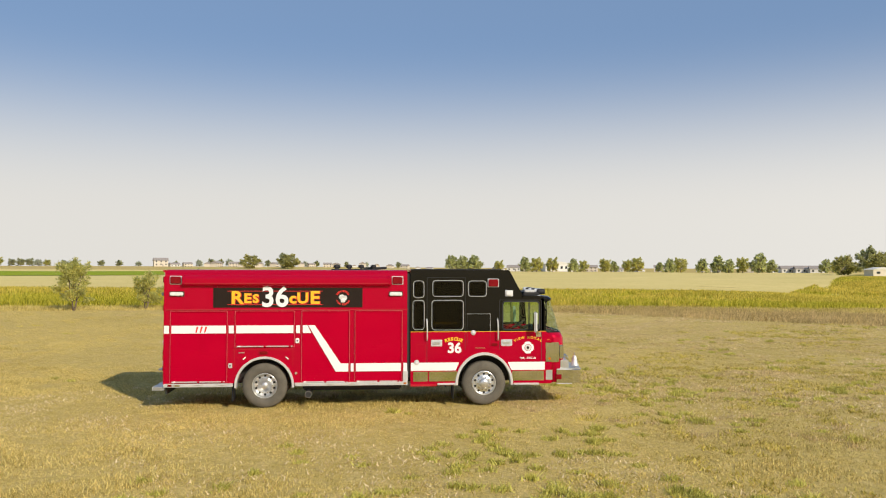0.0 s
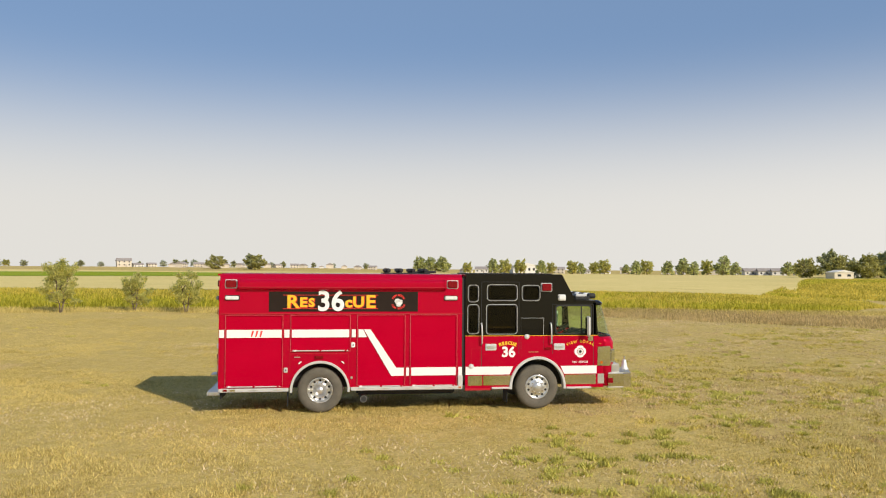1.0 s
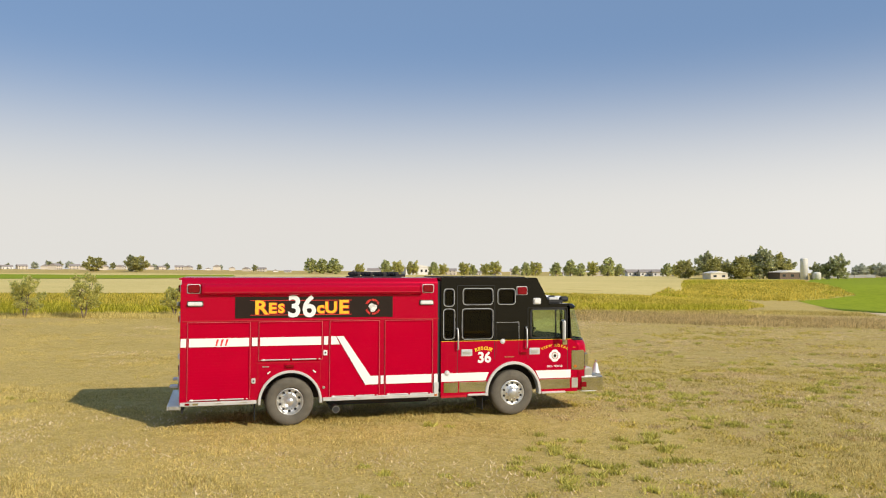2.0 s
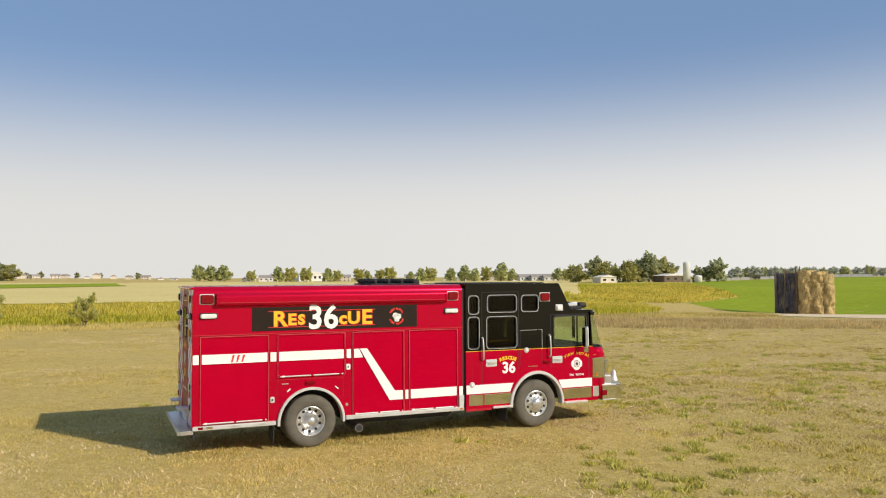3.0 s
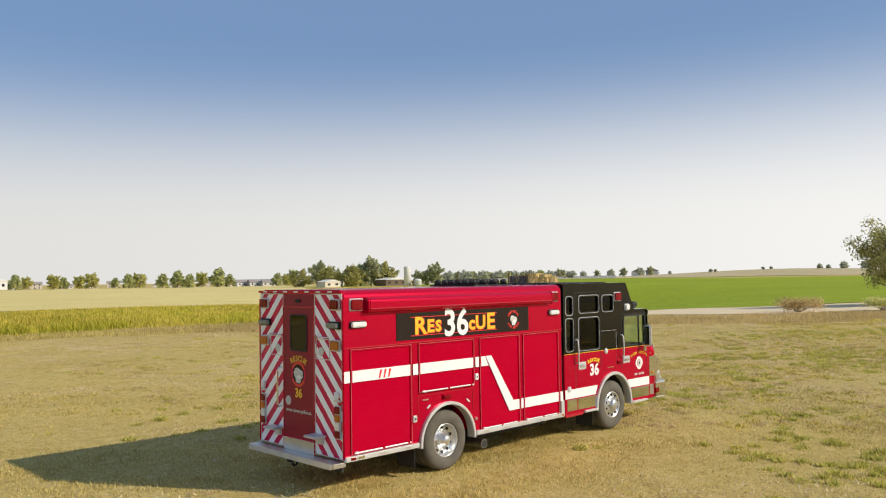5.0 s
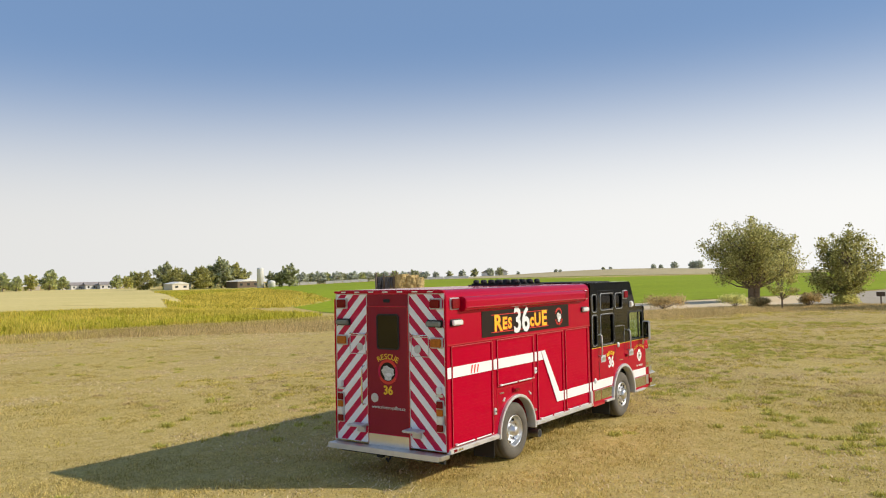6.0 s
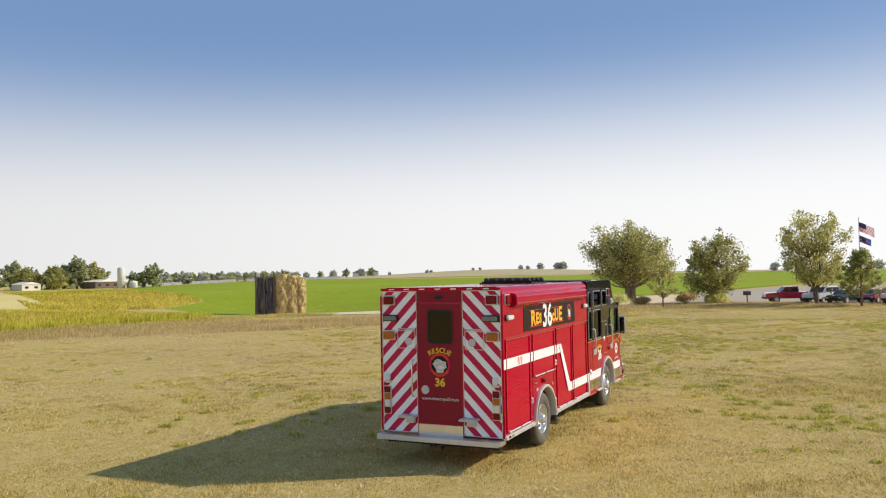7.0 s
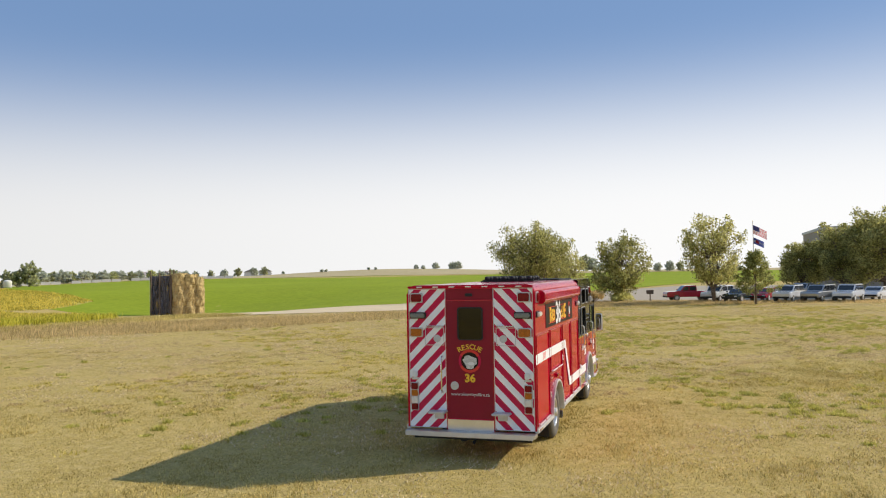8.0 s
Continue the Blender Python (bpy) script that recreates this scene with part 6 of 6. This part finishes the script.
def silo(x, y, h, r, name="silo", label="tall pale concrete silo"):
    t = thing(name, label, "silo", "", (x, y, float(land(x, y)) - 0.2))
    part("shaft", lathe([(r, 0), (r, h), (r * 0.98, h + 0.1), (r * 0.6, h + 0.5), (0.0, h + 0.7)], (0, 0, 0), "z", 24), CONCRETE, t, "", True)
    for k in range(int(h / 1.6)):
        part("hoop", lathe([(r + 0.02, 0.8 + 1.6 * k), (r + 0.05, 0.83 + 1.6 * k), (r + 0.05, 0.93 + 1.6 * k), (r + 0.02, 0.96 + 1.6 * k)], (0, 0, 0), "z", 24), ALU_DULL, t)


silo(270, 302, 10.0, 1.7)
silo(273, 297, 3.2, 1.9, "grain_bin", "squat metal grain bin beside the silo")

# white rail fence along the far side of the green field
fence = thing("rail_fence", "distant white board fence along the field", "fence")
for k in range(24):
    a0, a1 = radians(33 + 0.62 * k), radians(33 + 0.62 * (k + 0.93))
    if k % 6 == 5:
        continue
    d = 455
    p0, p1 = (d * math.cos(a0), d * math.sin(a0)), (d * math.cos(a1), d * math.sin(a1))
    z = float(land(*p0))
    b = prism([(p0[0], p0[1]), (p1[0], p1[1]), (p1[0] + 0.1, p1[1] + 0.1), (p0[0] + 0.1, p0[1] + 0.1)], z, z + 1.5, "z")
    part("fence_panel", b, HOUSE_WALL_B, fence)

# ---- the straw stack ----
def straw_stack(x, y, turn):
    """Three columns of shaggy bales, the other half hung with dark sheeting between timber poles."""
    rng = np.random.default_rng(77)
    t = thing("straw_stack", "tall stack of weathered straw bales half covered with dark sheeting", "straw stack", "", (x, y, float(land(x, y)) - 0.1), turn)
    t.scale = (1.02, 1.02, 1.15)
    H = 7.6

    def lump(cx, cy, z0, z1, r, mat, name):
        b = bmesh.new()
        n, m = 36, 12
        rows = []
        for j in range(m + 1):
            f = j / m
            row = []
            bulge = 1.0 - 0.08 * abs(2 * f - 1) ** 4
            for i in range(n):
                a = 2 * math.pi * i / n
                zz = z0 + (z1 - z0) * f
                rr = r * bulge * (1 + 0.07 * math.sin(2 * a + zz * 1.1 + cx) + 0.06 * math.sin(5 * a + 1.9 * zz) + 0.04 * math.sin(9 * a - 3.1 * zz + cy) + 0.03 * rng.normal())
                row.append(b.verts.new((cx + rr * math.cos(a), cy + rr * math.sin(a), z0 + (z1 - z0) * f + 0.05 * rng.normal())))
            rows.append(row)
        for r0, r1 in zip(rows, rows[1:]):
            for i in range(n):
                b.faces.new((r0[i], r0[(i + 1) % n], r1[(i + 1) % n], r1[i]))
        b.faces.new(rows[0])
        b.faces.new(rows[-1])
        bmesh.ops.recalc_face_normals(b, faces=b.faces)
        return part(name, b, mat, t)
    cols = [(0.6, -1.2, 1.35, 7.5), (2.6, -1.0, 1.35, 7.3), (4.3, -0.6, 1.2, 6.9), (0.9, 1.2, 1.4, 7.6), (3.0, 1.3, 1.4, 7.4), (-1.6, 0.4, 1.5, 7.2), (-3.3, 0.3, 1.3, 7.0)]
    for cx, cy, r, h in cols:
        n = 4
        for k in range(n):
            lump(cx + 0.05 * rng.normal(), cy + 0.05 * rng.normal(), h * k / n - 0.05, h * (k + 1) / n + 0.06, r, STRAW, "bale")
    # loose straw sticking out
    pts = []
    for cx, cy, r, h in cols[:5]:
        a = rng.uniform(0, 2 * np.pi, 900)
        pts.append(np.stack([cx + r * np.cos(a), cy + r * np.sin(a), rng.uniform(0, h, 900)], 1))
    p = np.concatenate(pts)
    m = len(p)
    u = rng.normal(size=(m, 3)) * 0.22
    w = rng.normal(size=(m, 3)) * 0.035
    v = np.stack([p - w, p + w, p + u], 1).reshape(-1, 3)
    s = mesh_from_arrays("loose_straw", v, np.arange(m * 3).reshape(-1, 3), STRAW)
    s.parent = t
    s["kind"] = "stuff"
    for k, (x0, x1, ya) in enumerate(((-4.6, -3.1, -1.25), (-2.9, -1.15, -1.35))):
        b = bmesh.new()
        n, mm = 18, 26
        rows = []
        for j in range(mm + 1):
            z = 0.5 + (H - 0.9) * j / mm
            rows.append([b.verts.new((x0 + (x1 - x0) * i / n + 0.05 * math.sin(z * 1.3 + i), ya + 0.14 * math.sin(i * 1.7 + 0.6 * z + k) + 0.10 * rng.normal(), z + (0.25 * rng.normal() if j == 0 else 0))) for i in range(n + 1)])
        for r0, r1 in zip(rows, rows[1:]):
            for i in range(n):
                b.faces.new((r0[i], r0[i + 1], r1[i + 1], r1[i]))
        bmesh.ops.solidify(b, geom=list(b.faces), thickness=0.02)
        part("sheeting", b, TARP, t, "dark crumpled sheeting")
    b = prism([(-1.7, 0.4), (1.5, 0.4), (1.5, 7.0), (-1.7, 7.2)], -4.85, -4.80, "x")
    part("sheeting", b, TARP, t, "dark sheeting on the end")
    for px, h in ((-4.65, 8.1), (-3.05, 7.8), (-1.05, 8.2), (-0.35, 8.3)):
        part("pole", tube([(px, -1.65, -0.2), (px + 0.05, -1.6, h * 0.5), (px, -1.55, h)], [0.17, 0.15, 0.12], 10), POLE, t, "weathered upright timber pole")
    part("pole", tube([(-1.05, -1.75, 0.3), (-0.9, -1.7, 4), (-0.75, -1.6, 7.3)], [0.2, 0.2, 0.18], 8), POLE, t)


straw_stack(125, 99, -52)

# ---- the car park ----
def parked(kind, paint, label, x, y, turn):
    """A parked vehicle in simple parts: body, cabin glass, roof, wheels, lamps."""
    t = thing("pickup" if kind == "pickup" else "car", label, "pickup truck" if kind == "pickup" else "car", "vehicles in the lot", (x, y, float(land(x, y)) + 0.04), turn)
    L, wd = (5.6, 1.95) if kind == "pickup" else (4.8, 1.9)
    if kind == "pickup":
        side = [(-2.75, 0.45), (2.75, 0.45), (2.8, 0.8), (2.7, 1.05), (1.2, 1.15), (-2.75, 1.12)]
        cab = [(-0.75, 1.1), (1.25, 1.1), (0.65, 1.75), (-0.65, 1.78)]
    elif kind == "suv":
        side = [(-2.3, 0.45), (2.35, 0.45), (2.4, 0.85), (2.25, 1.05), (1.15, 1.12), (-2.35, 1.12)]
        cab = [(-2.3, 1.08), (1.2, 1.08), (0.55, 1.75), (-2.05, 1.78)]
    else:
        side = [(-2.3, 0.35), (2.3, 0.35), (2.35, 0.65), (2.1, 0.85), (1.1, 0.95), (-2.3, 0.95)]
        cab = [(-1.6, 0.92), (1.15, 0.92), (0.35, 1.42), (-1.0, 1.45)]
    part("body", prism(side, -wd / 2, wd / 2, "y", 0.08, 3), paint, t)
    part("cabin", prism(cab, -wd / 2 + 0.12, wd / 2 - 0.12, "y", 0.07, 3), paint, t)
    (xa, za), (xb, _), (xc, top), (xd, _) = cab
    lo, hi = za + 0.10, top - 0.10

    def edge(a, b, z):
        return a[0] + (b[0] - a[0]) * (z - a[1]) / (b[1] - a[1])
    rear_lo, rear_hi = edge(cab[0], cab[3], lo) + 0.12, edge(cab[0], cab[3], hi) + 0.10
    front_lo, front_hi = edge(cab[1], cab[2], lo) - 0.14, edge(cab[1], cab[2], hi) - 0.12
    mid = (rear_lo + front_lo) / 2
    for s in (-1, 1):
        ya, yb = sorted((s * (wd / 2 - 0.125), s * (wd / 2 - 0.112)))
        part("window", prism([(rear_lo, lo), (mid - 0.05, lo), (mid - 0.05, hi), (rear_hi, hi)], ya, yb, "y"), PANE, t)
        part("window", prism([(mid + 0.05, lo), (front_lo, lo), (front_hi, hi), (mid + 0.05, hi)], ya, yb, "y"), PANE, t)
        ya, yb = sorted((s * (wd / 2 - 0.01), s * (wd / 2 + 0.14)))
        part("door_mirror", box(front_lo - 0.05, front_lo + 0.09, ya, yb, lo, lo + 0.15, 0.03), paint, t)
    for a, b, sgn in ((cab[1], cab[2], 1), (cab[0], cab[3], -1)):
        p0, p1 = edge(a, b, lo), edge(a, b, hi)
        part("windscreen" if sgn > 0 else "rear_window", prism([(p0, lo), (p0 + sgn * 0.012, lo), (p1 + sgn * 0.012, hi), (p1, hi)], -wd / 2 + 0.24, wd / 2 - 0.24, "y"), PANE, t)
    for px in (-L * 0.30, L * 0.30):
        for s in (-1, 1):
            w = part("wheel", lathe([(0.20, -0.11), (0.34, -0.11), (0.37, -0.07), (0.37, 0.07), (0.34, 0.11), (0.20, 0.11)], (px, s * (wd / 2 - 0.08), 0.36), "y", 20), TYRE, t)
            part("rim", lathe([(0.0, s * 0.115), (0.20, s * 0.12), (0.22, s * 0.10)], (px, s * (wd / 2 - 0.08), 0.36), "y", 14), ALU_DULL, w)
    zl = side[2][1]
    for s in (-1, 1):
        part("headlamp", box(L * 0.455, L * 0.49, s * 0.68 - 0.18, s * 0.68 + 0.18, zl - 0.12, zl + 0.03, 0.02), LENS_CLEAR, t)
        part("tail_lamp", box(-L * 0.498, -L * 0.48, s * 0.80 - 0.08, s * 0.80 + 0.08, zl - 0.05, zl + 0.2, 0.02), LENS_RED, t)
    part("bumper", box(L * 0.47, L * 0.505, -wd / 2 + 0.1, wd / 2 - 0.1, 0.42, 0.6, 0.03), BLACK_MATT, t)


parked("pickup", CAR_RED, "red pickup truck parked on the lot", 83.4, -2.0, 108)
parked("suv", CAR_WHITE, "white van-like car parked on the lot", 80.4, -5.2, 152)
parked("car", CAR_GREEN, "dark green car parked on the lot", 78.3, -7.4, 150)
parked("car", CAR_RED, "red car parked among others", 80.1, -10.1, 155)
parked("suv", CAR_WHITE, "white off-road car parked nose out", 76.9, -12.2, 155)
parked("pickup", CAR_SILVER, "silver pickup truck parked behind", 88.7, -15.0, 150)
parked("suv", CAR_SILVER, "silver off-road car parked nose out", 76.6, -15.1, 148)
parked("suv", CAR_WHITE, "white car parked nose out under a tree", 76.2, -17.8, 156)
parked("car", CAR_WHITE, "white car parked at the lot's end", 79.7, -21.0, 150)


def flag_pole(x, y):
    t = thing("flag_pole", "white flag pole with two flags flying", "flag pole", "", (x, y, float(land(x, y))))
    part("pole", tube([(0, 0, 0), (0, 0, 4), (0, 0, 8.5)], [0.06, 0.05, 0.03], 10), HOUSE_WALL_B, t)
    part("finial", lathe([(0.0, 8.5), (0.06, 8.55), (0.0, 8.62)], (0, 0, 0), "z", 10), GOLD, t)

    def cloth(u0, u1, v0, v1, mat, lift, parent, label=""):
        b = bmesh.new()
        n = 8
        rows = []
        for j in (0, 1):
            row = []
            for i in range(n + 1):
                u = u0 + (u1 - u0) * i / n
                v = v0 + (v1 - v0) * j
                row.append(b.verts.new((0.12 * math.sin(u * 3.5) - lift, -u - 0.03, v - 0.42 * u - 0.08 * u * u)))
            rows.append(row)
        for i in range(n):
            b.faces.new((rows[0][i], rows[0][i + 1], rows[1][i + 1], rows[1][i]))
        return part("flag" if parent is t else "stripe", b, mat, parent, label)
    f1 = cloth(0.0, 1.3, 7.25, 8.15, CLOTH_WHITE, 0, t, "red and white striped flag")
    for k in range(7):
        cloth(0.0, 1.3, 7.25 + 0.1286 * k, 7.314 + 0.1286 * k, CLOTH_RED, 0.008, f1)
    cloth(0.0, 0.62, 7.65, 8.16, NAVY, 0.016, f1)
    f2 = cloth(0.0, 1.0, 6.2, 6.85, NAVY, 0, t, "small blue, white and red flag")
    cloth(0.0, 1.0, 6.42, 6.62, CLOTH_WHITE, 0.008, f2)
    cloth(0.22, 0.55, 6.36, 6.70, CLOTH_RED, 0.016, f2)


NAVY = leaf("navy_cloth", (0.07, 0.08, 0.24), (0.10, 0.12, 0.30), 2.0)
CLOTH_WHITE = leaf("white_cloth", (0.78, 0.78, 0.78), (0.88, 0.88, 0.88), 2.0, 0.75)
CLOTH_RED = leaf("red_cloth", (0.72, 0.07, 0.07), (0.80, 0.10, 0.10), 2.0, 0.75)
flag_pole(75.0, -8.7)
bl = thing("office_building", "flat-roofed tan building behind the trees", "building", "", (0, 0, 0))
part("wall", box(118, 142, -63.5, -21.5, -0.5, 9.2), TAN, bl)
part("parapet", box(117.8, 142.2, -63.7, -21.3, 9.2, 9.6), CONCRETE, bl)
for k in range(8):
    for z in (2.0, 5.6):
        part("window", box(117.9, 118.1, -25.5 - 4.5 * k, -23.0 - 4.5 * k, z, z + 1.8), PANE, bl)
sg = thing("sign_board", "small wooden notice board on a post", "sign", "", (80, 2.2, float(land(80, 2.2))))
part("post", box(-0.06, 0.06, -0.06, 0.06, 0, 1.2), POLE, sg)
part("board", box(-0.05, 0.03, -0.4, 0.4, 0.95, 1.4, 0.02), POLE, sg)
